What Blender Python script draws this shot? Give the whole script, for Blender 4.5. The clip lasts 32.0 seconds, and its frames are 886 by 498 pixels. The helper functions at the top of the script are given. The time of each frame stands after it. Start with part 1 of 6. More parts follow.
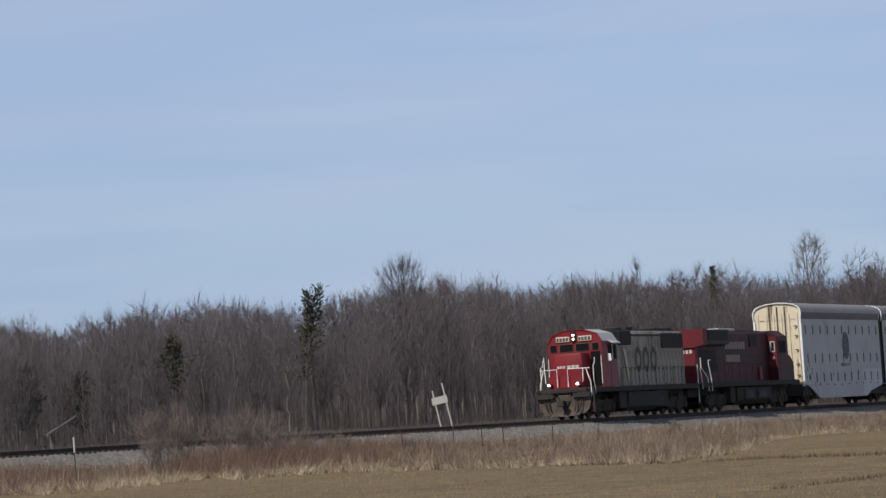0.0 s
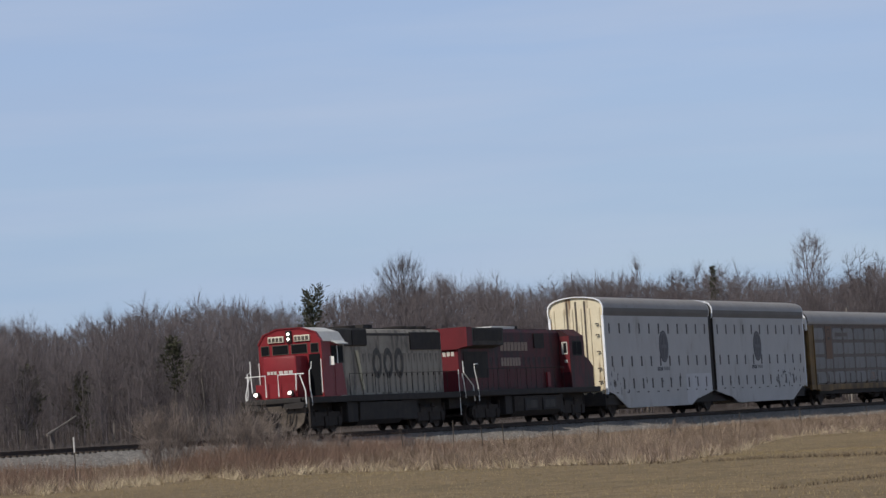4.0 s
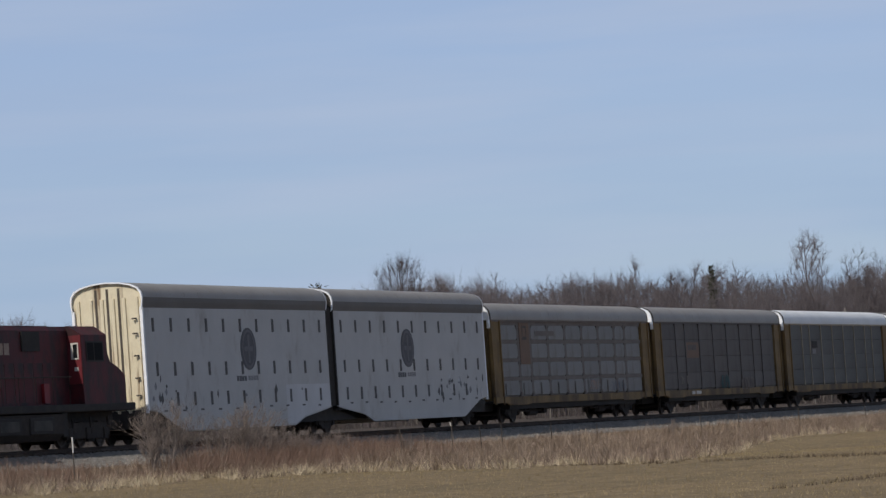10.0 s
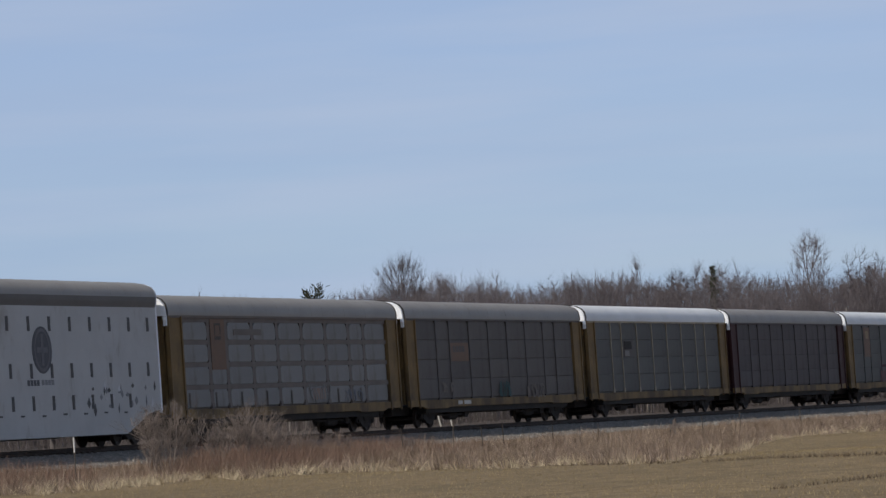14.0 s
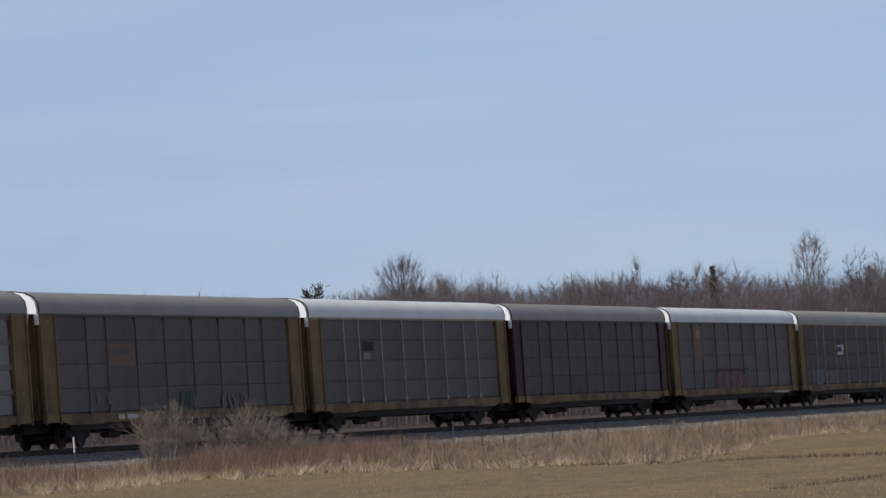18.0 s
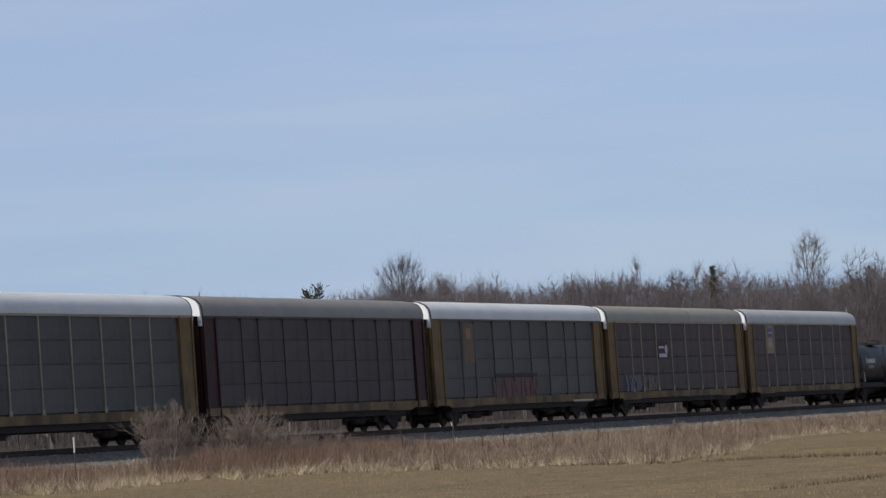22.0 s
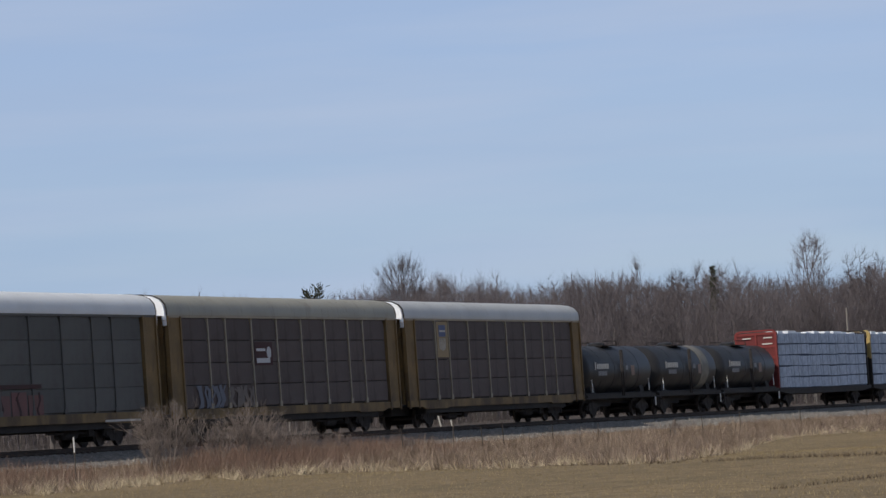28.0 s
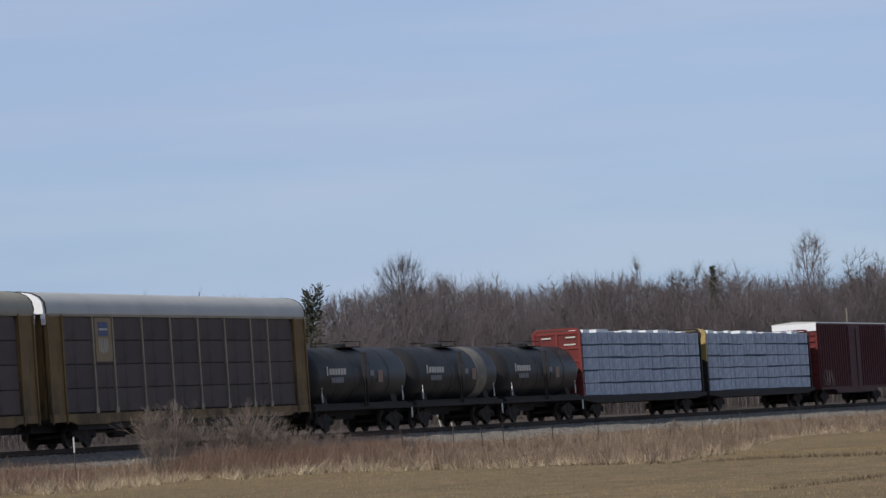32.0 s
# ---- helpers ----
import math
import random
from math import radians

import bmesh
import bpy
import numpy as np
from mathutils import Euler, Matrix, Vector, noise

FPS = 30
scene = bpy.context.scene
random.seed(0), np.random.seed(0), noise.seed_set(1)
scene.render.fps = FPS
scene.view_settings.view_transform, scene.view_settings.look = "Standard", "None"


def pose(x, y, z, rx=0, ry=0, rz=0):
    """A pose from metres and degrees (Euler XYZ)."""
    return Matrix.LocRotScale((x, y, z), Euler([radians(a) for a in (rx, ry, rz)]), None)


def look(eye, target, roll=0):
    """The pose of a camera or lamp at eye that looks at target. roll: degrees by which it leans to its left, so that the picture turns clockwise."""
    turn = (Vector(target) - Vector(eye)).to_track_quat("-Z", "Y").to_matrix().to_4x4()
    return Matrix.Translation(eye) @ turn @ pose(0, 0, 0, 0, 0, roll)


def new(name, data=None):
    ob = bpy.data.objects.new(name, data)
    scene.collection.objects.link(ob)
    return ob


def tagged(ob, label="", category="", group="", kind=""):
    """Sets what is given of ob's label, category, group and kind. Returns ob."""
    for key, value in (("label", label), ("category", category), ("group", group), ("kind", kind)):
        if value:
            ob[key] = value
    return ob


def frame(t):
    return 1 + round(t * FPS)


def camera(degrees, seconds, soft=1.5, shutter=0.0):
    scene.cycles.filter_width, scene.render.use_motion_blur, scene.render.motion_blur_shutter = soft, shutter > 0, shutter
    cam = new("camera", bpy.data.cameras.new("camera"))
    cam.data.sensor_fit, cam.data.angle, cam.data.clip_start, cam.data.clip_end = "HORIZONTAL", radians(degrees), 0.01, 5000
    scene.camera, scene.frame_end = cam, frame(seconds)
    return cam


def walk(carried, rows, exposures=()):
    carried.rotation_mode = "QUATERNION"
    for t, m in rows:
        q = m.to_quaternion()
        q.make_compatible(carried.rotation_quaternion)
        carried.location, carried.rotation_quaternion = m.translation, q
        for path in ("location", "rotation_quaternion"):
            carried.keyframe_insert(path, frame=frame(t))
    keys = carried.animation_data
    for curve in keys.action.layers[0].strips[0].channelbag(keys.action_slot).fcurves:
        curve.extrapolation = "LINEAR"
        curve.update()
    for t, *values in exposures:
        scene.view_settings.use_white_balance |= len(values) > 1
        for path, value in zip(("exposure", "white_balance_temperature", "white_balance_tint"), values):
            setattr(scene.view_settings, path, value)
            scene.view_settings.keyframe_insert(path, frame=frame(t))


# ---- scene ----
EXPOSURE, SKY_STRENGTH, SUN_POWER = 0.0, 0.072, 2.9
VEIL, TINT = (5.05, 6.55, 9.3, 1), (0.98, 0.98, 1.25, 1)
WISP = (6.3, 7.4, 9.6, 1)
HIGH_FILL = (1.7, 2.1, 2.9, 1)

LOW_VEIL = (4.3, 6.25, 8.95, 1)
# ---- camera ----
THETA, OFFSET, EYE_Z = 19.06, 70.333, -0.133
PITCH, ROLL = 2.3565, 3.4


def aim(pan=0.0):
    """The camera's pose; pan: degrees by which it turns to its right."""
    a, e = radians(THETA - pan), radians(PITCH)
    eye = Vector((0.0, -OFFSET, EYE_Z))
    way = Vector((math.cos(a) * math.cos(e), math.sin(a) * math.cos(e), math.sin(e)))
    return look(eye, eye + 100 * way, -ROLL)


cam = camera(11.564, 32.0, soft=1.45)
walk(cam, [(0, aim()), (3, aim()), (6, aim()), (9, aim()), (9.5, aim(0.011)), (10, aim(0.017)), (10.5, aim(0.022)), (11, aim(0.025)),
           (11.5, aim(0.031)), (12, aim(0.038)), (12.5, aim(0.021)), (13, aim(0.004)), (14, aim()), (18, aim()), (25, aim()), (32, aim())],
     exposures=[(0, EXPOSURE + 0.02), (5, EXPOSURE), (6, EXPOSURE - 0.04), (7, EXPOSURE - 0.05), (13, EXPOSURE - 0.05), (14, EXPOSURE - 0.02), (15, EXPOSURE + 0.01), (32, EXPOSURE + 0.01)])

# ---- world and sun ----
SUN_AZ, SUN_EL = 167.0, 40.0  # degrees from +x towards +y
world = bpy.data.worlds.new("world")
scene.world = world
world.use_nodes = True
wn, wl = world.node_tree.nodes, world.node_tree.links
wn.clear()
sky = wn.new("ShaderNodeTexSky")
sky.sky_type, sky.sun_disc = "NISHITA", False
sky.sun_elevation, sky.sun_rotation = radians(SUN_EL), radians(90 - SUN_AZ)
sky.air_density, sky.dust_density, sky.ozone_density, sky.altitude = 1.0, 0.2, 3.0, 200
coord = wn.new("ShaderNodeTexCoord")
stretch = wn.new("ShaderNodeMapping")
stretch.inputs["Scale"].default_value = (6.0, 6.0, 55.0)
stretch.inputs["Rotation"].default_value = (0.0, radians(2.0), radians(19.0))
cirrus = wn.new("ShaderNodeTexNoise")
cirrus.inputs["Scale"].default_value, cirrus.inputs["Detail"].default_value, cirrus.inputs["Roughness"].default_value = 1.0, 4.0, 0.45
fade = wn.new("ShaderNodeMapRange")
fade.inputs["From Min"].default_value, fade.inputs["From Max"].default_value = 0.35, 0.75
fade.inputs["To Min"].default_value, fade.inputs["To Max"].default_value = 0.55, 1.0
veil = wn.new("ShaderNodeMixRGB")
tint = wn.new("ShaderNodeMixRGB")
tint.blend_type = "MULTIPLY"
tint.inputs["Fac"].default_value = 1.0
tint.inputs["Color2"].default_value = TINT
back = wn.new("ShaderNodeBackground")
back.inputs["Strength"].default_value = SKY_STRENGTH
wout = wn.new("ShaderNodeOutputWorld")
wl.new(coord.outputs["Generated"], stretch.inputs["Vector"])
wl.new(stretch.outputs["Vector"], cirrus.inputs["Vector"])
wl.new(cirrus.outputs["Fac"], fade.inputs["Value"])
wl.new(fade.outputs["Result"], veil.inputs["Fac"])
wl.new(sky.outputs["Color"], tint.inputs["Color1"])
wl.new(tint.outputs["Color"], veil.inputs["Color1"])
# the veil is a little clearer and bluer down to the horizon
split = wn.new("ShaderNodeSeparateXYZ")
lower = wn.new("ShaderNodeMapRange")
lower.inputs["From Min"].default_value, lower.inputs["From Max"].default_value = 0.015, 0.085
shade = wn.new("ShaderNodeMixRGB")
shade.inputs["Color1"].default_value, shade.inputs["Color2"].default_value = LOW_VEIL, VEIL
wl.new(coord.outputs["Generated"], split.inputs["Vector"])
wl.new(split.outputs["Z"], lower.inputs["Value"])
wl.new(lower.outputs["Result"], shade.inputs["Fac"])
wl.new(shade.outputs["Color"], veil.inputs["Color2"])
# faint slanting streaks of cirrus
slant = wn.new("ShaderNodeMapping")
slant.inputs["Scale"].default_value = (9.0, 9.0, 90.0)
slant.inputs["Rotation"].default_value = (radians(4.0), radians(-6.0), radians(19.0))
wisps = wn.new("ShaderNodeTexNoise")
wisps.inputs["Scale"].default_value, wisps.inputs["Detail"].default_value, wisps.inputs["Roughness"].default_value = 1.0, 5.0, 0.5
thin = wn.new("ShaderNodeMapRange")
thin.inputs["From Min"].default_value, thin.inputs["From Max"].default_value = 0.42, 0.75
thin.inputs["To Max"].default_value = 0.5
wisp = wn.new("ShaderNodeMixRGB")
wisp.inputs["Color2"].default_value = WISP
wl.new(coord.outputs["Generated"], slant.inputs["Vector"])
wl.new(slant.outputs["Vector"], wisps.inputs["Vector"])
wl.new(wisps.outputs["Fac"], thin.inputs["Value"])
wl.new(thin.outputs["Result"], wisp.inputs["Fac"])
wl.new(veil.outputs["Color"], wisp.inputs["Color1"])

# dim blue upper sky, added above the view to limit fill light in shade
apart = wn.new("ShaderNodeSeparateXYZ")
rise = wn.new("ShaderNodeMapRange")
rise.inputs["From Min"].default_value, rise.inputs["From Max"].default_value = 0.12, 0.34
rise.inputs["To Max"].default_value = 0.78
high_fill = wn.new("ShaderNodeMixRGB")
high_fill.inputs["Color2"].default_value = HIGH_FILL
wl.new(coord.outputs["Generated"], apart.inputs["Vector"])
wl.new(apart.outputs["Z"], rise.inputs["Value"])
wl.new(rise.outputs["Result"], high_fill.inputs["Fac"])
wl.new(wisp.outputs["Color"], high_fill.inputs["Color1"])
wl.new(high_fill.outputs["Color"], back.inputs["Color"])
wl.new(back.outputs["Background"], wout.inputs["Surface"])

sun_data = bpy.data.lights.new("sun", "SUN")
sun_data.energy, sun_data.angle, sun_data.color = SUN_POWER, radians(0.6), (1.0, 0.93, 0.83)
sun = new("sun", sun_data)
_a, _e = radians(SUN_AZ), radians(SUN_EL)
sun.matrix_world = look(200 * Vector((math.cos(_a) * math.cos(_e), math.sin(_a) * math.cos(_e), math.sin(_e))), (0, 0, 0))

# ---- materials ----


def material(name, colour, rough=0.7, metal=0.0, second=None, scale=2.0, amount=0.5, grain=0.12, grain_scale=30.0, bump=0.15,
             stretch_z=1.0, island=0.0, per_object=0.0, space="Object", stain=None, stain_scale=0.7, stain_amount=0.0, stain_at=0.55, stain_map=(2.2, 2.2, 0.35), gloss=0.18):
    """A principled surface: colour mixed with a second colour in patches, fine grain, stains, and relief."""
    m = bpy.data.materials.new(name)
    m.use_nodes = True
    n, l = m.node_tree.nodes, m.node_tree.links
    b = n["Principled BSDF"]
    b.inputs["Roughness"].default_value, b.inputs["Metallic"].default_value = rough, metal
    b.inputs["Specular IOR Level"].default_value = gloss
    tc = n.new("ShaderNodeTexCoord")
    mp = n.new("ShaderNodeMapping")
    mp.inputs["Scale"].default_value = (1, 1, stretch_z)
    l.new(tc.outputs[space], mp.inputs["Vector"])
    big = n.new("ShaderNodeTexNoise")
    big.inputs["Scale"].default_value, big.inputs["Detail"].default_value, big.inputs["Roughness"].default_value = scale, 5.0, 0.6
    fine = n.new("ShaderNodeTexNoise")
    fine.inputs["Scale"].default_value, fine.inputs["Detail"].default_value = grain_scale, 3.0
    for t in (big, fine):
        l.new(mp.outputs["Vector"], t.inputs["Vector"])
    mix = n.new("ShaderNodeMixRGB")
    mix.inputs["Color1"].default_value = (*colour, 1)
    mix.inputs["Color2"].default_value = (*(second or [c * 0.7 for c in colour]), 1)
    ramp = n.new("ShaderNodeMapRange")
    ramp.inputs["From Min"].default_value, ramp.inputs["From Max"].default_value = 0.38, 0.68
    ramp.inputs["To Max"].default_value = amount
    l.new(big.outputs["Fac"], ramp.inputs["Value"])
    l.new(ramp.outputs["Result"], mix.inputs["Fac"])
    last = mix.outputs["Color"]
    if stain is not None:
        sn = n.new("ShaderNodeTexNoise")
        sn.inputs["Scale"].default_value, sn.inputs["Detail"].default_value, sn.inputs["Roughness"].default_value = stain_scale, 6.0, 0.65
        sm = n.new("ShaderNodeMapping")
        sm.inputs["Scale"].default_value = stain_map
        sm.inputs["Location"].default_value = (7.3, 1.9, 4.2)
        l.new(tc.outputs[space], sm.inputs["Vector"])
        l.new(sm.outputs["Vector"], sn.inputs["Vector"])
        sr = n.new("ShaderNodeMapRange")
        sr.inputs["From Min"].default_value, sr.inputs["From Max"].default_value = stain_at, stain_at + 0.15
        sr.inputs["To Max"].default_value = stain_amount
        l.new(sn.outputs["Fac"], sr.inputs["Value"])
        sx = n.new("ShaderNodeMixRGB")
        sx.inputs["Color2"].default_value = (*stain, 1)
        l.new(sr.outputs["Result"], sx.inputs["Fac"])
        l.new(last, sx.inputs["Color1"])
        last = sx.outputs["Color"]
    hsv = n.new("ShaderNodeHueSaturation")
    value = n.new("ShaderNodeMapRange")
    value.inputs["From Min"].default_value, value.inputs["From Max"].default_value = 0.25, 0.75
    value.inputs["To Min"].default_value, value.inputs["To Max"].default_value = 1 - grain, 1 + grain
    l.new(fine.outputs["Fac"], value.inputs["Value"])
    tail = value.outputs["Result"]
    for amt, node, socket in ((island, "ShaderNodeNewGeometry", "Random Per Island"), (per_object, "ShaderNodeObjectInfo", "Random")):
        if amt:
            src = n.new(node)
            r = n.new("ShaderNodeMapRange")
            r.inputs["To Min"].default_value, r.inputs["To Max"].default_value = 1 - amt, 1 + amt
            l.new(src.outputs[socket], r.inputs["Value"])
            mul = n.new("ShaderNodeMath")
            mul.operation = "MULTIPLY"
            l.new(tail, mul.inputs[0])
            l.new(r.outputs["Result"], mul.inputs[1])
            tail = mul.outputs[0]
    l.new(tail, hsv.inputs["Value"])
    l.new(last, hsv.inputs["Color"])
    l.new(hsv.outputs["Color"], b.inputs["Base Color"])
    if bump:
        bn = n.new("ShaderNodeBump")
        bn.inputs["Strength"].default_value, bn.inputs["Distance"].default_value = bump, 0.02
        l.new(fine.outputs["Fac"], bn.inputs["Height"])
        l.new(bn.outputs["Normal"], b.inputs["Normal"])
    return m


def glowing(name, colour, strength):
    m = bpy.data.materials.new(name)
    m.use_nodes = True
    b = m.node_tree.nodes["Principled BSDF"]
    b.inputs["Base Color"].default_value = (*colour, 1)
    b.inputs["Emission Color"].default_value, b.inputs["Emission Strength"].default_value = (*colour, 1), strength
    return m


# ---- mesh helpers ----


class Shape:
    """Collects vertices and faces for one mesh."""

    def __init__(self):
        self.v, self.f = [], []

    def add(self, verts, faces):
        k = len(self.v)
        self.v += [tuple(p) for p in verts]
        self.f += [tuple(i + k for i in f) for f in faces]
        return self

    def box(self, x0, x1, y0, y1, z0, z1):
        p = [(x, y, z) for z in (z0, z1) for y in (y0, y1) for x in (x0, x1)]
        return self.add(p, [(0, 2, 3, 1), (4, 5, 7, 6), (0, 1, 5, 4), (2, 6, 7, 3), (0, 4, 6, 2), (1, 3, 7, 5)])

    def soft_box(self, x0, x1, y0, y1, z0, z1, r):
        """A box with all its long edges chamfered by r."""
        bm = bmesh.new()
        bmesh.ops.create_cube(bm, size=1.0)
        for q in bm.verts:
            q.co = ((x0 + x1) / 2 + q.co.x * (x1 - x0), (y0 + y1) / 2 + q.co.y * (y1 - y0), (z0 + z1) / 2 + q.co.z * (z1 - z0))
        bmesh.ops.bevel(bm, geom=bm.edges[:], offset=r, segments=2, affect="EDGES", profile=0.5)
        bm.verts.index_update()
        self.add([q.co[:] for q in bm.verts], [[q.index for q in f.verts] for f in bm.faces])
        bm.free()
        return self

    def prism(self, outline, axis, a, b):
        """A polygon (counter-clockwise pairs) pulled along x, y or z from a to b."""
        def put(p, d):
            return {"x": (d, p[0], p[1]), "y": (p[0], d, p[1]), "z": (p[0], p[1], d)}[axis]
        n = len(outline)
        verts = [put(p, a) for p in outline] + [put(p, b) for p in outline]
        faces = [tuple(range(n))[::-1], tuple(range(n, 2 * n))] + [(i, (i + 1) % n, n + (i + 1) % n, n + i) for i in range(n)]
        return self.add(verts, faces)

    def lathe(self, axis, centre, rings, sides=16):
        """Rings (place along the axis, radius) round an axis through centre."""
        verts, faces = [], []
        for d, r in rings:
            for i in range(sides):
                a = 2 * math.pi * i / sides
                c, s = r * math.cos(a), r * math.sin(a)
                verts.append({"x": (centre[0] + d, centre[1] + c, centre[2] + s), "y": (centre[0] + c, centre[1] + d, centre[2] + s),
                              "z": (centre[0] + c, centre[1] + s, centre[2] + d)}[axis])
        for k in range(len(rings) - 1):
            for i in range(sides):
                j = (i + 1) % sides
                faces.append((k * sides + i, k * sides + j, (k + 1) * sides + j, (k + 1) * sides + i))
        faces += [tuple(range(sides))[::-1], tuple(range((len(rings) - 1) * sides, len(rings) * sides))]
        return self.add(verts, faces)

    def tube(self, points, radius, sides=6, end=None):
        """A bar along points; the radius may run to end."""
        end = radius if end is None else end
        verts, faces = [], []
        n = len(points)
        for k, p in enumerate(points):
            p = Vector(p)
            d = Vector(points[min(k + 1, n - 1)]) - Vector(points[max(k - 1, 0)])
            d.normalize()
            u = d.cross(Vector((0, 0, 1)) if abs(d.z) < 0.9 else Vector((1, 0, 0))).normalized()
            w = d.cross(u)
            r = radius + (end - radius) * k / (n - 1)
            for i in range(sides):
                a = 2 * math.pi * i / sides
                verts.append(p + r * (math.cos(a) * u + math.sin(a) * w))
        for k in range(n - 1):
            for i in range(sides):
                j = (i + 1) % sides
                faces.append((k * sides + i, k * sides + j, (k + 1) * sides + j, (k + 1) * sides + i))
        faces += [tuple(range(sides))[::-1], tuple(range((n - 1) * sides, n * sides))]
        return self.add(verts, faces)

    def mesh(self, name, mat, smooth=False):
        me = bpy.data.meshes.new(name)
        me.from_pydata(self.v, [], self.f)
        bm = bmesh.new()
        bm.from_mesh(me)
        bmesh.ops.recalc_face_normals(bm, faces=bm.faces[:])
        bm.to_mesh(me)
        bm.free()
        if smooth:
            me.shade_smooth()
            me.set_sharp_from_angle(angle=radians(38))
        me.materials.append(mat)
        return me


MESHES = {}


def part(name, shape, mat, parent, label="", at=None, smooth=False, key=None):
    """Links a shape (or a mesh kept under key) as one mesh object under a thing or part."""
    if key is None or (key, mat.name) not in MESHES:
        me = shape().mesh(name, mat, smooth) if callable(shape) else shape.mesh(name, mat, smooth)
        if key is not None:
            MESHES[(key, mat.name)] = me
    else:
        me = MESHES[(key, mat.name)]
    ob = new(name, me)
    ob.parent = parent
    if at is not None:
        ob.matrix_basis = at
    return tagged(ob, label)


def thing(name, label, category, at=None, group="", kind=""):
    ob = new(name)
    ob.empty_display_size = 0.2
    if at is not None:
        ob.matrix_basis = at
    return tagged(ob, label, category, group, kind)

BALLAST = material("ballast_stone", (0.27, 0.251, 0.225), 0.9, second=(0.15, 0.135, 0.12), scale=2.0, amount=0.9, grain=0.6, grain_scale=9, bump=1.0)
STONES = material("loose_stone", (0.36, 0.339, 0.312), 0.9, second=(0.17, 0.155, 0.14), grain=0.2, island=0.5)
FIELD = material("dry_field", (0.235, 0.173, 0.0978), 0.95, second=(0.174, 0.131, 0.0755), scale=0.12, amount=0.8, grain=0.35, grain_scale=2.2, bump=0.6, stain=(0.141, 0.104, 0.0608), stain_scale=1.0, stain_amount=0.6, stain_at=0.5, stain_map=(0.035, 0.55, 0.3))
STRAW = material("dry_grass", (0.342, 0.27, 0.202), 0.9, second=(0.157, 0.112, 0.097), scale=0.9, amount=1.0, grain=0.2, grain_scale=3, island=0.45, bump=0)
STUBBLE = material("short_dry_grass", (0.359, 0.281, 0.16), 0.9, second=(0.204, 0.155, 0.0873), scale=0.35, amount=0.9, island=0.4, bump=0)
REDTWIG = material("red_brown_twigs", (0.18, 0.115, 0.09), 0.85, second=(0.22, 0.165, 0.125), scale=0.5, island=0.35, bump=0)
PALE_STRAW = material("pale_straw", (0.475, 0.394, 0.275), 0.9, second=(0.342, 0.271, 0.18), scale=0.5, island=0.3, bump=0)
WEED = material("dead_weed", (0.20, 0.148, 0.118), 0.9, second=(0.13, 0.092, 0.072), scale=0.6, amount=0.9, island=0.35, bump=0)
SOIL = material("dark_soil", (0.12, 0.09, 0.062), 0.95, second=(0.16, 0.12, 0.08), scale=0.6, island=0.35, bump=0)
BUSHTWIG = material("grey_twigs", (0.25, 0.208, 0.185), 0.85, second=(0.15, 0.118, 0.105), scale=0.8, island=0.35, bump=0)
BARK = material("grey_bark", (0.125, 0.11, 0.104), 0.9, second=(0.085, 0.074, 0.07), scale=1.5, grain=0.25, bump=0.4, per_object=0.25)
PALE_BARK = material("pale_bark", (0.27, 0.245, 0.22), 0.9, second=(0.15, 0.135, 0.12), scale=1.2, grain=0.25, bump=0.4, per_object=0.2)
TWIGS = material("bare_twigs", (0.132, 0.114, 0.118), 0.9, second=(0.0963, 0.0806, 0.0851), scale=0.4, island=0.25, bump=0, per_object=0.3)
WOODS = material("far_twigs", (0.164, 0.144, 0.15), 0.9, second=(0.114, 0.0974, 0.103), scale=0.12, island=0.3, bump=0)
# Undergrowth brown, darkened to carry the shade deep between the trees.
THICKET = material("thicket_depth_shade", (0.0986, 0.0829, 0.0784), 0.9, second=(0.14, 0.118, 0.11), scale=0.3, island=0.35, bump=0)
NEEDLES = material("pine_needles", (0.055, 0.058, 0.04), 0.85, second=(0.085, 0.082, 0.052), scale=1.5, island=0.35, bump=0)
RAIL = material("rusty_rail", (0.06, 0.045, 0.038), 0.7, 0.3, second=(0.10, 0.065, 0.045), scale=3, grain=0.2)
TIE = material("creosoted_tie", (0.06, 0.048, 0.04), 0.9, second=(0.10, 0.085, 0.07), scale=4, grain=0.3, per_object=0.25)
OLD_WOOD = material("weathered_wood", (0.06, 0.05, 0.044), 0.9, second=(0.13, 0.115, 0.10), scale=6, grain=0.25, per_object=0.3)
RAIL_WHITE = material("white_post_paint", (0.6, 0.59, 0.57), 0.6, second=(0.5, 0.49, 0.46), scale=5)
WHITE_SIGN = material("dull_white_paint", (0.45, 0.44, 0.42), 0.6, second=(0.34, 0.33, 0.30), scale=3, grain=0.08)


def height(x, y):
    """The ground's height under the rail top."""
    a = abs(y)
    rise = np.interp(a, [0, 1.2, 1.5, 2.0, 4.1, 7.0, 18.0, 35.0, 70.0, 400.0], [-0.2, -0.21, -0.31, -0.37, -0.80, -1.0, -1.33, -1.5, -1.65, -1.9])
    far = np.interp(a, [0, 1.75, 4.1, 7.0, 11.0, 15.0, 25.0, 400.0], [-0.2, -0.22, -0.80, -0.75, -0.35, 0.0, 0.22, 1.6])
    h = np.where(y < 0, rise, far)
    roll = 0.06 * np.sin(x * 0.11 + 1.0) + 0.05 * np.sin(x * 0.047 + y * 0.09)
    return h + roll * np.clip((a - 5.0) / 8.0, 0, 1)


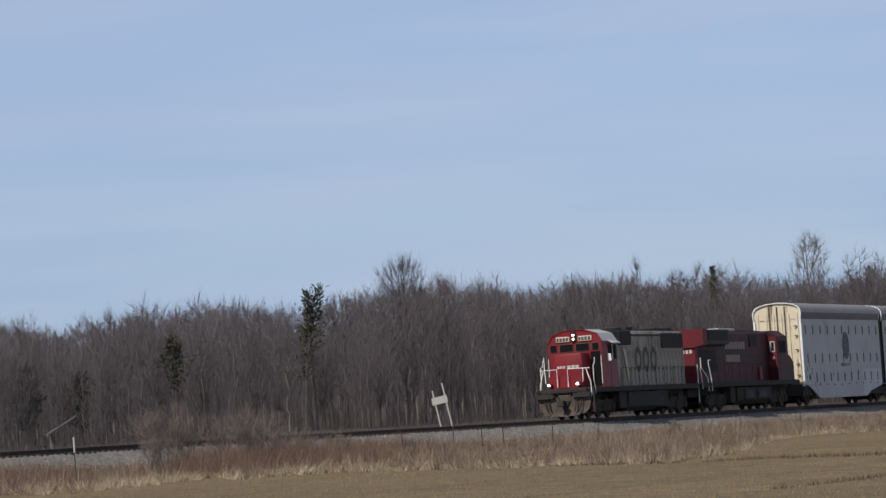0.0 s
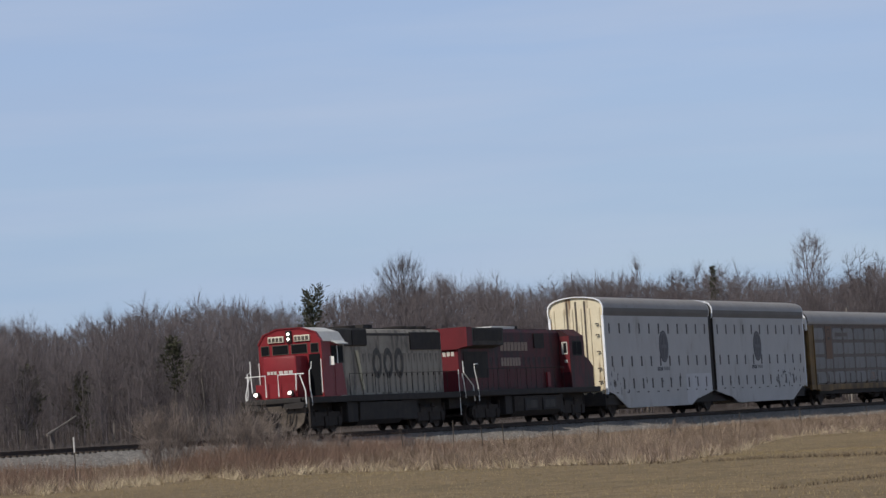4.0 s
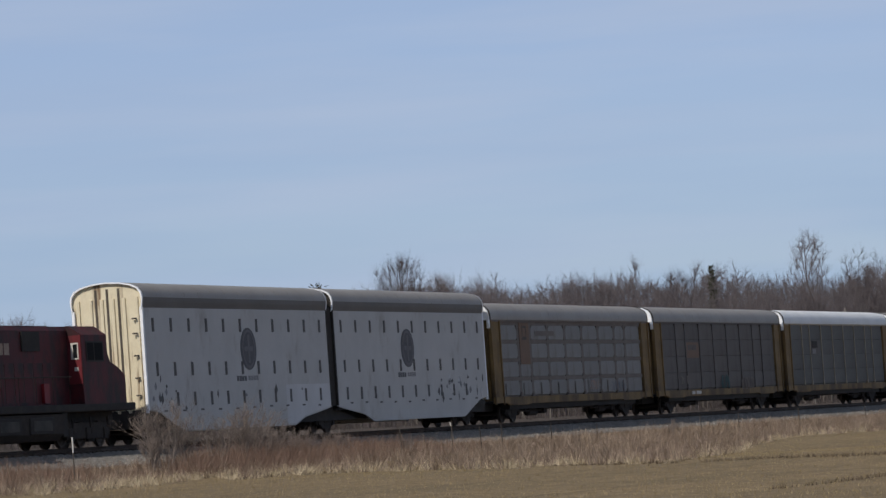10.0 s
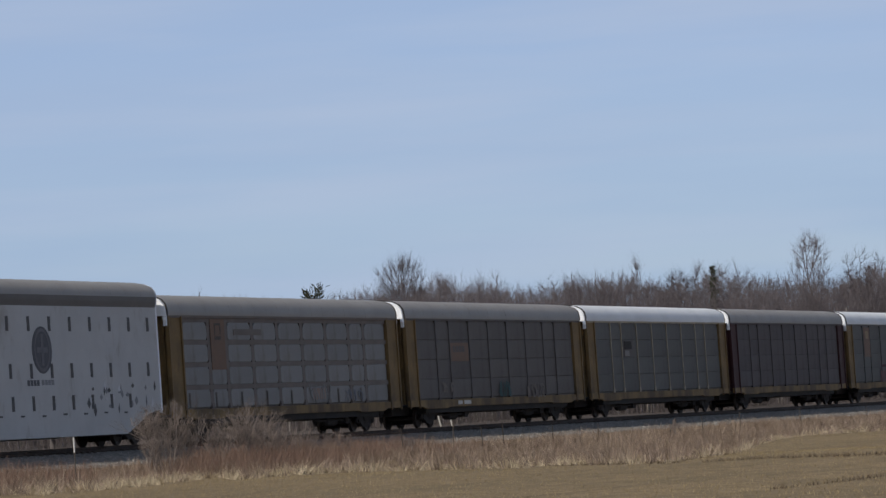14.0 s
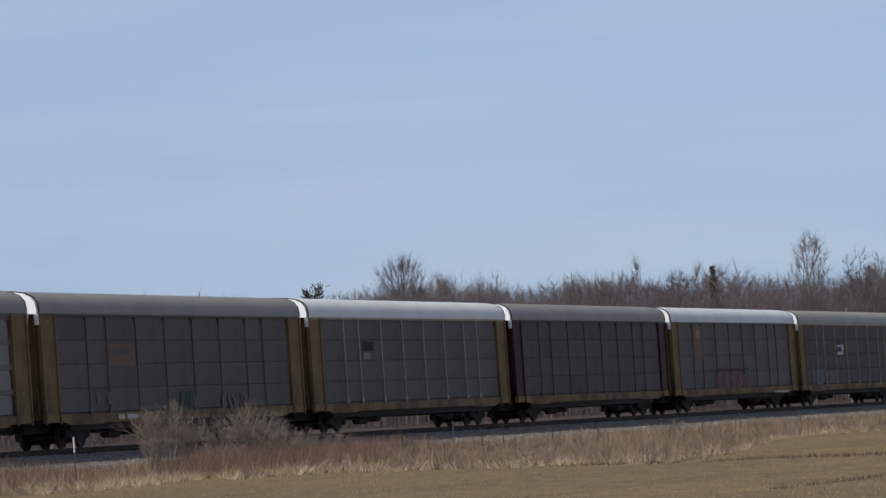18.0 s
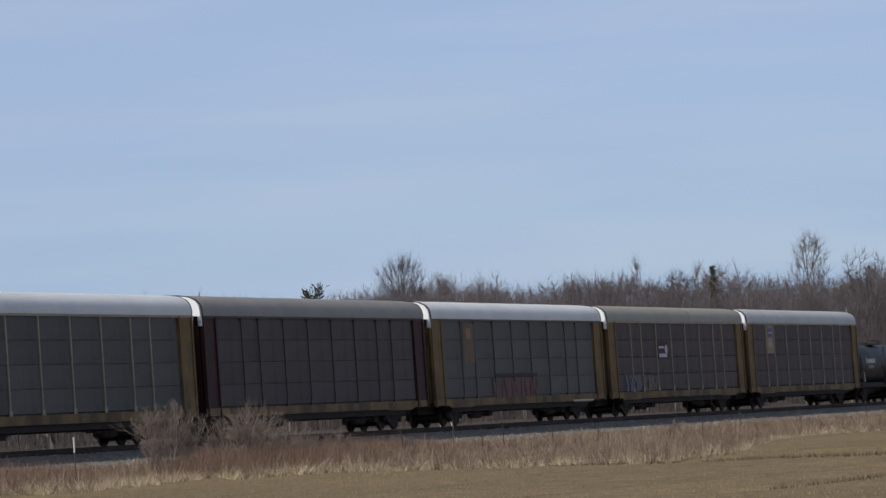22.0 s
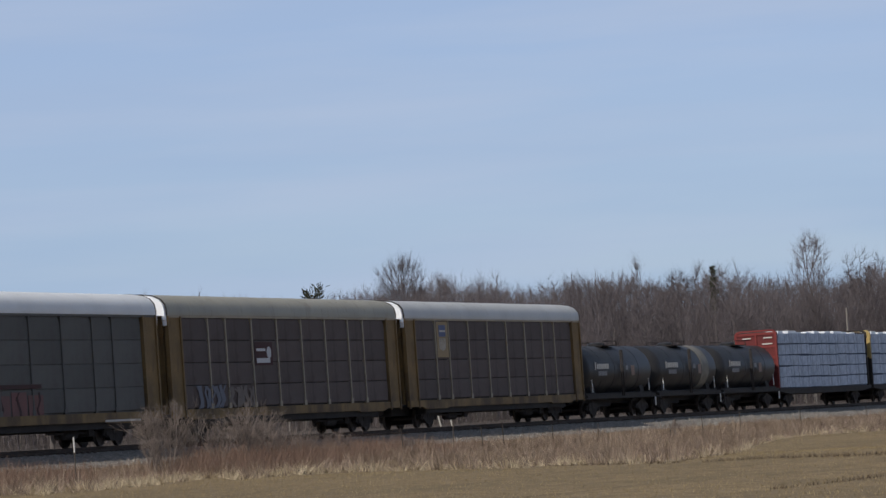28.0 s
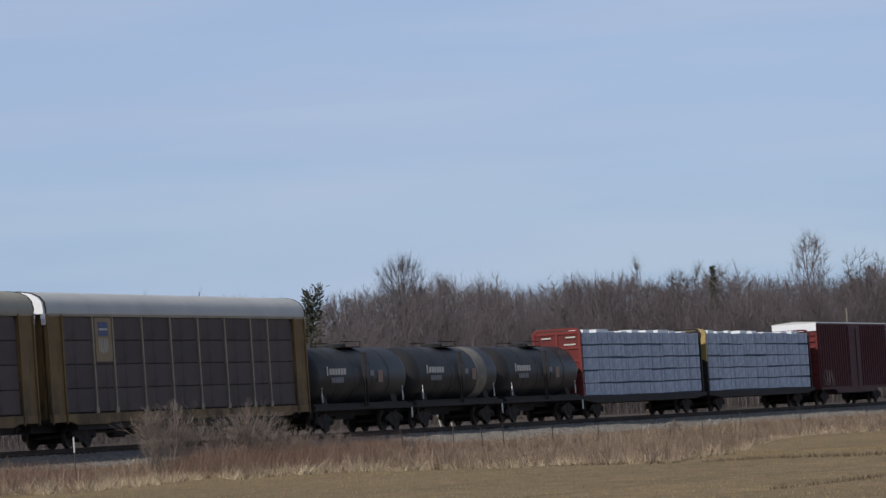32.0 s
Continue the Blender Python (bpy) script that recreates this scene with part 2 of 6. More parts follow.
def grid_sheet(name, xs, ys, mat, lift=0.0):
    gx, gy = np.meshgrid(np.array(xs, float), np.array(ys, float))
    gz = height(gx, gy) + lift
    nx, ny = len(xs), len(ys)
    me = bpy.data.meshes.new(name)
    faces = [(j * nx + i, j * nx + i + 1, (j + 1) * nx + i + 1, (j + 1) * nx + i) for j in range(ny - 1) for i in range(nx - 1)]
    me.from_pydata(np.stack([gx, gy, gz], -1).reshape(-1, 3).tolist(), [], faces)
    me.shade_smooth()
    me.materials.append(mat)
    return new(name, me)


def spread(*spans):
    out = []
    for a, b, n in spans:
        out += list(np.linspace(a, b, n, endpoint=False))
    return out + [spans[-1][1]]


ground = grid_sheet("ground", spread((-3000, -200, 8), (-200, 40, 12), (40, 420, 190), (420, 900, 24), (900, 4000, 8)),
                    spread((-3000, -300, 6), (-300, -80, 10), (-80, -4.3, 90), (-4.3, 4.3, 10), (4.3, 40, 18), (40, 300, 14), (300, 4000, 8)), FIELD)
tagged(ground, "field of short dry tan grass beside the railway", "field", kind="structure")
for q in ground.data.vertices:
    if abs(q.co.y) < 4.25:
        q.co.z -= 0.12

# Litter brown is lowered too, with the wood's shade in its colour.
LITTER = material("leaf_litter", (0.10, 0.082, 0.071), 0.95, second=(0.065, 0.054, 0.048), scale=0.35, amount=0.9, grain=0.3, grain_scale=6, bump=0.8, stain=(0.13, 0.11, 0.095), stain_amount=0.6, stain_scale=0.5)
floor_sheet = grid_sheet("forest_floor", spread((60, 420, 120), (420, 900, 30)), [7.5, 9, 11, 13, 15, 18, 22, 30, 45, 70, 100, 140], LITTER, 0.03)
tagged(floor_sheet, "brown leaf-covered ground at the foot of the wood", "ground", kind="structure")

bed = grid_sheet("ballast_bed", spread((-60, 60, 12), (60, 420, 300), (420, 1000, 40)), [-4.5, -4.1, -3.4, -2.6, -2.0, -1.5, -1.2, 0, 1.2, 1.7, 1.9, 2.6, 3.4, 4.1, 4.5], BALLAST)
rng = np.random.default_rng(5)
for q in bed.data.vertices:
    q.co.z += float(rng.normal(0, 0.02)) if abs(q.co.y) > 1.4 else 0.0
    if abs(q.co.y) > 4.3:
        q.co.z -= 0.15
tagged(bed, "grey crushed-stone ballast under the railway track", "ballast", kind="structure")


def loose(name, verts, mat, label, category, size=3):
    """Many separate small faces of the same number of corners as one object of stuff."""
    me = bpy.data.meshes.new(name)
    n = len(verts)
    me.vertices.add(n)
    me.vertices.foreach_set("co", np.asarray(verts, np.float32).ravel())
    me.loops.add(n)
    me.loops.foreach_set("vertex_index", np.arange(n, dtype=np.int32))
    me.polygons.add(n // size)
    me.polygons.foreach_set("loop_start", np.arange(0, n, size, dtype=np.int32))
    me.materials.append(mat)
    me.update(calc_edges=True)
    me.validate()
    return tagged(new(name, me), label, category, kind="stuff")


def blades(x, y, z, h, w, lean, rng):
    """Upright narrow triangles."""
    n = len(x)
    a = rng.uniform(0, 2 * np.pi, n)
    dx, dy = np.cos(a) * w / 2, np.sin(a) * w / 2
    b = rng.uniform(0, 2 * np.pi, n)
    k = lean * h * rng.uniform(0.2, 1, n)
    tri = np.empty((n, 3, 3))
    tri[:, 0] = np.stack([x - dx, y - dy, z - 0.03], -1)
    tri[:, 1] = np.stack([x + dx, y + dy, z - 0.03], -1)
    tri[:, 2] = np.stack([x + k * np.cos(b), y + k * np.sin(b), z + h], -1)
    return tri.reshape(-1, 3)


def sticks(p0, p1, r0, r1):
    """Three-sided tapering bars from p0 to p1 as vertices and quads."""
    d = p1 - p0
    d = d / (np.linalg.norm(d, axis=1, keepdims=True) + 1e-9)
    ref = np.where(np.abs(d[:, 2:3]) < 0.9, np.array([[0, 0, 1.0]]), np.array([[1.0, 0, 0]]))
    u = np.cross(d, ref)
    u /= np.linalg.norm(u, axis=1, keepdims=True) + 1e-9
    w = np.cross(d, u)
    rings = []
    for p, r in ((p0, r0), (p1, r1)):
        for i in range(3):
            a = 2 * np.pi * i / 3
            rings.append(p + r[:, None] * (np.cos(a) * u + np.sin(a) * w))
    verts = np.stack(rings, 1)  # n, 6, 3
    base = (np.arange(len(p0)) * 6)[:, None, None]
    quads = base + np.array([[0, 1, 4, 3], [1, 2, 5, 4], [2, 0, 3, 5]])[None]
    return verts.reshape(-1, 3), quads.reshape(-1, 4)


def stick_mesh(name, segs, mat):
    s = np.asarray(segs, float)
    v, f = sticks(s[:, 0:3], s[:, 3:6], s[:, 6], s[:, 7])
    me = bpy.data.meshes.new(name)
    me.vertices.add(len(v))
    me.vertices.foreach_set("co", v.astype(np.float32).ravel())
    me.loops.add(f.size)
    me.loops.foreach_set("vertex_index", f.astype(np.int32).ravel())
    me.polygons.add(len(f))
    me.polygons.foreach_set("loop_start", np.arange(0, f.size, 4, dtype=np.int32))
    me.materials.append(mat)
    me.update(calc_edges=True)
    me.validate()
    return me


# ---- track ----
track = thing("railway_track", "single railway track of rusty rails on dark wooden ties", "railway track", kind="structure")
PROFILE = [(-0.07, -0.17), (0.07, -0.17), (0.07, -0.155), (0.012, -0.135), (0.012, -0.05), (0.036, -0.04), (0.036, -0.005), (0.025, 0.0),
           (-0.025, 0.0), (-0.036, -0.005), (-0.036, -0.04), (-0.012, -0.05), (-0.012, -0.135), (-0.07, -0.155)]
for side in (-1, 1):
    part("rail", Shape().prism([(side * 0.754 + a, b) for a, b in PROFILE], "x", -60, 1000), RAIL, track, "rusty steel rail")


def tie_shape():
    return Shape().soft_box(-0.115, 0.115, -1.3, 1.3, -0.35, -0.172, 0.012)


for i in range(290):
    part("tie", tie_shape, TIE, track, at=pose(130 + 0.56 * i, random.uniform(-0.04, 0.04), random.uniform(-0.012, 0.0), 0, 0, random.uniform(-1, 1)), key="tie")
rest = Shape()
for i in list(range(-330, 0)) + list(range(290, 1500)):
    x = 130 + 0.56 * i
    rest.box(x - 0.115, x + 0.115, -1.3, 1.3, -0.35, -0.175)
tagged(part("far_ties", rest, TIE, track), kind="stuff")

rng = np.random.default_rng(11)
n = 9000
sx, sy = rng.uniform(110, 330, n), rng.uniform(-4.6, -1.5, n)
sz = height(sx, sy)
tri = np.repeat(np.stack([sx, sy, sz], -1)[:, None, :], 3, 1) + rng.normal(0, 0.03, (n, 3, 3)) + np.array([0, 0, 0.03])
loose("ballast_stones", tri.reshape(-1, 3), STONES, "loose grey ballast stones on the shoulder of the track", "stones")

# ---- dry grass, weeds and bushes along the fence ----
EDGE_U = [0.239, 0.255, 0.264, 0.271, 0.283, 0.29, 0.307, 0.321, 0.329, 0.349, 0.369, 0.379, 0.3915, 0.4014, 0.4084, 0.416, 0.428, 0.445, 0.467]  # (y + OFFSET) / x from the right to the left
EDGE_D = [191, 184, 175, 160, 127, 114, 118, 122, 119, 131, 141, 140, 136, 129, 138, 130, 121, 115, 114]


def in_verge(x, y, margin=0.0):
    u = (y + OFFSET) / x
    return (y < -4.4) & (x > np.interp(u, EDGE_U, EDGE_D) + margin)


def scatter(n, x0, x1, y0, y1, seed):
    r = np.random.default_rng(seed)
    return r.uniform(x0, x1, n), r.uniform(y0, y1, n), r


def tussocks(x, y, tall, per, lean, rng, width=(0.007, 0.017), foot=0.16):
    """Tufts of blades that spread from their feet, each tuft with a height and a slant of its own."""
    n = len(x)
    slant = rng.normal(0, 0.42, (n, 2))
    k = np.repeat(np.arange(n), per)
    m = len(k)
    a, d = rng.uniform(0, 2 * np.pi, m), rng.uniform(0, 1, m)
    bx, by = x[k] + np.cos(a) * d * foot, y[k] + np.sin(a) * d * foot
    h = tall[k] * rng.uniform(0.45, 1.0, m)
    tx = bx + h * (slant[k, 0] + lean * d * np.cos(a) + rng.normal(0, 0.16, m))
    ty = by + h * (slant[k, 1] + lean * d * np.sin(a) + rng.normal(0, 0.16, m))
    w, b = rng.uniform(*width, m) / 2, rng.uniform(0, 2 * np.pi, m)
    z = height(bx, by) - 0.03
    tri = np.empty((m, 3, 3))
    tri[:, 0] = np.stack([bx - np.cos(b) * w, by - np.sin(b) * w, z], -1)
    tri[:, 1] = np.stack([bx + np.cos(b) * w, by + np.sin(b) * w, z], -1)
    tri[:, 2] = np.stack([tx, ty, z + h], -1)
    return tri.reshape(-1, 3)


def ripple(x, y, k=1.0):
    """A slow uneven field between -1 and 1."""
    return np.sin(k * x * 0.23 + 1.7 * np.sin(k * y * 0.33)) * np.sin(k * y * 0.5 + k * x * 0.13 + 0.8 * np.sin(k * x * 0.41))


x, y, r = scatter(21000, 105, 330, -36, -4.3, 21)
broad, fine = ripple(x, y), ripple(x + 40, y, 3.1)
keep = in_verge(x, y, 1.2 * np.sin(x * 0.7 + y)) & (r.uniform(0, 1, len(x)) < 0.7 + 0.3 * fine + 0.2 * broad)
x, y, broad, fine = x[keep], y[keep], broad[keep], fine[keep]
tall = r.uniform(0.18, 0.78, len(x)) * (0.85 + 0.4 * fine) * (0.95 + 0.35 * broad) * np.interp(y, [-12, -6, -4.5], [1, 0.8, 0.45])
loose("tall_dry_grass", tussocks(x, y, tall, 14, 0.55, r, (0.012, 0.03)), STRAW, "tall pale dry grass along the fence line", "grass")

x, y, r = scatter(190000, 55, 200, -60, -12, 22)
keep = ~in_verge(x, y, -2.0)
x, y = x[keep], y[keep]
loose("field_stubble", blades(x, y, height(x, y), r.uniform(0.015, 0.06, len(x)), r.uniform(0.01, 0.026, len(x)), 1.4, r), STUBBLE,
      "short dry stubble on the field", "grass")

x, y, r = scatter(120000, 105, 330, -34, -4.6, 26)
patch = np.sin(x * 0.35 + 1.3 * np.sin(y * 0.5)) + 0.6 * np.sin(x * 1.1 + y)
keep = in_verge(x, y, 4.0) & (r.uniform(-0.9, 1.2, len(x)) < patch + 0.5 * ripple(x, y, 1.3))
x, y = x[keep], y[keep]
loose("dead_weeds", blades(x, y, height(x, y), r.uniform(0.15, 0.6, len(x)) * (0.8 + 0.4 * ripple(x, y, 2.3)), r.uniform(0.01, 0.022, len(x)), 0.9, r), WEED,
      "dull brown dead weeds between the fence and the ballast", "weeds")

x, y, r = scatter(15000, 105, 200, -40, -8, 27)
u = (y + OFFSET) / x
near = x - np.interp(u, EDGE_U, EDGE_D)
keep = (near > -0.8 + 1.2 * ripple(x, y, 4.0)) & (near < 8 + 5 * ripple(x, y, 1.6)) & (y < -8)
keep &= r.uniform(0, 1, len(x)) < np.interp(u, [0.24, 0.27, 0.29, 0.335, 0.36, 0.40], [0.35, 0.45, 0.4, 0.7, 0.6, 0.9]) * (0.75 + 0.5 * ripple(x + 9, y, 2.2))
x, y = x[keep], y[keep]
tall = r.uniform(0.16, 0.5, len(x)) * (0.85 + 0.4 * ripple(x, y, 3.3))
loose("pale_grass", tussocks(x, y, tall, 14, 0.8, r, (0.012, 0.028)), PALE_STRAW, "pale straw-coloured grass clumps at the edge of the field", "grass")

# low dark weeds: along the edge of the verge, and in two shallow furrows across the field
x, y, r = scatter(90000, 105, 165, -40, -12, 28)
u = (y + OFFSET) / x
near = x - np.interp(u, EDGE_U, EDGE_D)
wide = np.interp(u, [0.262, 0.283, 0.31, 0.33, 0.37, 0.39, 0.41], [0.2, 0.9, 0.9, 0.3, 0.0, 0.8, 0.2]) * np.clip(0.5 + 0.8 * ripple(x, y, 2.9), 0, 1.2)
keep = np.abs(near + 0.2) < wide
x2, y2, r = scatter(60000, 68, 118, -53, -36, 29)
u2 = (y2 + OFFSET) / x2
far_row = np.abs(x2 - np.interp(u2, [0.239, 0.272, 0.29], [110.4, 113.5, 112.0])) - np.interp(u2, [0.22, 0.255, 0.275, 0.285], [1.3, 1.2, 0.9, 0.0])
near_row = np.abs(x2 - np.interp(u2, [0.239, 0.2557, 0.2711], [88.2, 82.0, 77.5])) - np.interp(u2, [0.22, 0.25, 0.262, 0.275], [0.9, 0.8, 0.5, 0.0])
keep2 = np.minimum(far_row, near_row) < 0.5 * ripple(x2, y2, 3.7) - 0.15
x, y = np.concatenate([x[keep], x2[keep2]]), np.concatenate([y[keep], y2[keep2]])
loose("dark_weeds", blades(x, y, height(x, y), r.uniform(0.03, 0.13, len(x)), r.uniform(0.015, 0.045, len(x)), 1.2, r), SOIL,
      "dark low weeds and bare soil at the field's edge and furrows", "weeds")

# red-brown brush in front of the track
x, y, r = scatter(44000, 122, 180, -13, -5.5, 23)
u = (y + OFFSET) / x
mound = np.clip(np.interp(u, [0.335, 0.352, 0.372, 0.40, 0.415, 0.424, 0.438, 0.45, 0.48], [0, 0.4, 0.85, 1, 0.8, 0.25, 0.2, 0.5, 0.6]) + 0.25 * np.sin(x * 1.1) * np.sin(y * 1.7), 0, 1)
keep = r.uniform(0, 1, len(x)) < mound
x, y, mound = x[keep], y[keep], mound[keep]
loose("red_brush", blades(x, y, height(x, y), r.uniform(0.3, 1.15, len(x)) * (0.4 + 0.6 * mound) * (0.85 + 0.3 * ripple(x, y, 3.0)), r.uniform(0.009, 0.022, len(x)), 1.0, r), REDTWIG,
      "low red-brown twiggy brush before the track", "brush")


def shrub(name, label, place, tall, wide, stems, seed):
    r = random.Random(seed)
    segs = []

    def grow(p, d, length, rad, depth):
        q = p + d * length
        segs.append((*p, *q, rad, rad * 0.7))
        if depth == 0:
            return
        for _ in range(3 if depth > 1 else 2):
            e = (d + Vector((r.gauss(0, 0.42), r.gauss(0, 0.42), r.gauss(0.05, 0.22)))).normalized()
            grow(q if r.random() < 0.6 else p.lerp(q, r.uniform(0.4, 0.9)), e, length * r.uniform(0.5, 0.8), rad * 0.62, depth - 1)

    for _ in range(stems):
        a = r.uniform(0, 2 * math.pi)
        lean = r.uniform(0.05, 0.8) * wide / tall
        d = Vector((math.cos(a) * lean, math.sin(a) * lean, 1)).normalized()
        grow(Vector((math.cos(a) * 0.3, math.sin(a) * 0.3, 0)) * r.random(), d, tall * r.uniform(0.22, 0.34), 0.024, 5)
    k = tall / max(s[5] for s in segs)
    segs = [(s[0], s[1], s[2] * k, s[3], s[4], s[5] * k, s[6], s[7]) for s in segs]
    ob = new(name, stick_mesh(name, segs, BUSHTWIG))
    ob.matrix_basis = Matrix.Translation((place[0], place[1], float(height(np.array(place[0]), np.array(place[1]))) - 0.03))
    return tagged(ob, label, "bush", group="bare bushes before the track")


for bx, by, tall, wide, stems in ((144.5, -9.5, 2.85, 2.3, 15), (146.3, -9.3, 2.3, 1.8, 9), (149.6, -9.5, 2.1, 1.7, 8), (152.6, -9.4, 2.75, 2.2, 14), (142.9, -9.6, 1.7, 1.3, 7),
                                  (154.8, -9.2, 2.4, 1.8, 10), (157.2, -9.0, 1.8, 1.6, 9), (160.0, -9.0, 1.5, 1.4, 8), (162.4, -9.3, 1.3, 1.3, 7)):
    shrub("bush", "bare grey twiggy bush in the dry grass", (bx, by), tall, wide, stems, int(bx * 10))
shrub("weed_bush", "small dark bare weed bush beside the fence", (200.0, -12.5), 1.0, 0.4, 5, 7)
shrub("weed_bush", "small dark bare weed bush beside the fence", (163.0, -12.2), 0.9, 0.3, 4, 8)

# ---- fence ----
fence = thing("fence", "line of thin weathered fence posts in the dry grass", "fence")
part("marker_cap", Shape().tube([(0, 0, 1.0), (0, 0.005, 1.25), (0, 0.01, 1.5)], 0.028, 8, 0.028), RAIL_WHITE, fence, "white-painted post top", at=pose(130.9, -12, float(height(np.array(130.9), np.array(-12.0)))))
for fx, fy, tall in ((130.9, -12, 1.35), (162.6, -12, 1.15), (168.7, -12, 1.3), (172.4, -12, 1.0), (175.2, -12, 1.1), (182.0, -12, 0.95), (188.7, -12, 0.8),
                     (200.4, -12, 0.65), (206.1, -12, 1.0), (212.9, -12, 1.05), (225.2, -12, 1.05), (240.0, -12, 1.0)):
    lean = random.uniform(-3, 3) if tall != 1.35 else 0.0
    part("post", Shape().tube([(0, 0, -0.1), (0.01, 0, tall * 0.5), (0, 0.01, tall)], 0.024, 6, 0.02), OLD_WOOD, fence,
         at=pose(fx, fy, float(height(np.array(fx), np.array(fy))), lean, lean, 0))

# ---- sign, log and pole beyond the track ----
sign = thing("trackside_sign", "leaning white signboard on two posts beyond the track", "sign", at=pose(214.2, 3.9, -0.75, -11, 0, 0))
part("post", Shape().box(-0.035, 0.035, 0.27, 0.34, -0.1, 2.75), WHITE_SIGN, sign)
part("post", Shape().box(-0.035, 0.035, -0.34, -0.27, -0.1, 3.0), WHITE_SIGN, sign)
part("board", Shape().box(-0.07, -0.038, -0.42, 0.44, 1.98, 2.36), WHITE_SIGN, sign, "blank white board")
stake = tagged(new("stake", Shape().tube([(0, 0, -0.2), (0, 0, 1.8), (0.03, 0.05, 3.75)], 0.045, 6, 0.03).mesh("stake", OLD_WOOD)), "thin pale wooden stake by the sign", "stake")
stake.matrix_basis = pose(215.0, 4.6, -0.75, -3, 0, 0)
log = tagged(new("fallen_log", Shape().tube([(0, 0, 0), (1.5, 0.03, 0.34), (3.25, 0, 0.8)], 0.06, 7, 0.035).mesh("fallen_log", PALE_BARK)), "pale fallen log leaning on a stump", "log")
log.matrix_basis = pose(178.3, 10.4, 0.66)
stump = tagged(new("stump", Shape().tube([(0, 0, -0.2), (0.02, 0, 0.8), (0, 0, 1.6)], 0.13, 8, 0.11).mesh("stump", BARK)), "dark broken stump under the log", "stump")
stump.matrix_basis = pose(178.8, 10.4, -0.85)
pole = tagged(new("pole", Shape().tube([(0, 0, -0.2), (0, 0, 4), (0, 0, 8.2)], 0.085, 8, 0.065).mesh("pole", PALE_BARK)), "pale wooden pole before the trees", "pole")
pole.matrix_basis = pose(356.3, 17.5, -0.2)

# ---- the wood behind the track ----
SKYLINE_X = [205, 216, 218, 224, 226, 236, 245, 253, 257, 263, 269, 273, 276, 281, 285, 291, 296, 303, 311, 319, 327, 337, 345, 355, 364, 375, 388, 394, 400, 408, 425, 500]
SKYLINE_H = [8.2, 8.0, 7.6, 7.4, 8.0, 8.6, 9.0, 9.3, 8.9, 8.8, 9.8, 10.2, 10.6, 10.8, 10.9, 11.3, 10.8, 11.1, 10.6, 11.6, 11.7, 12.3, 11.7, 12.7, 12.9, 12.4, 12.4, 12.4, 12.5, 13.0, 14.2, 14.0]


def crown_height(x, y):
    """How tall the wood stands at a place."""
    k = (y + OFFSET) / (30 + OFFSET)
    return 1.01 * np.interp(x / k, SKYLINE_X, SKYLINE_H) * k


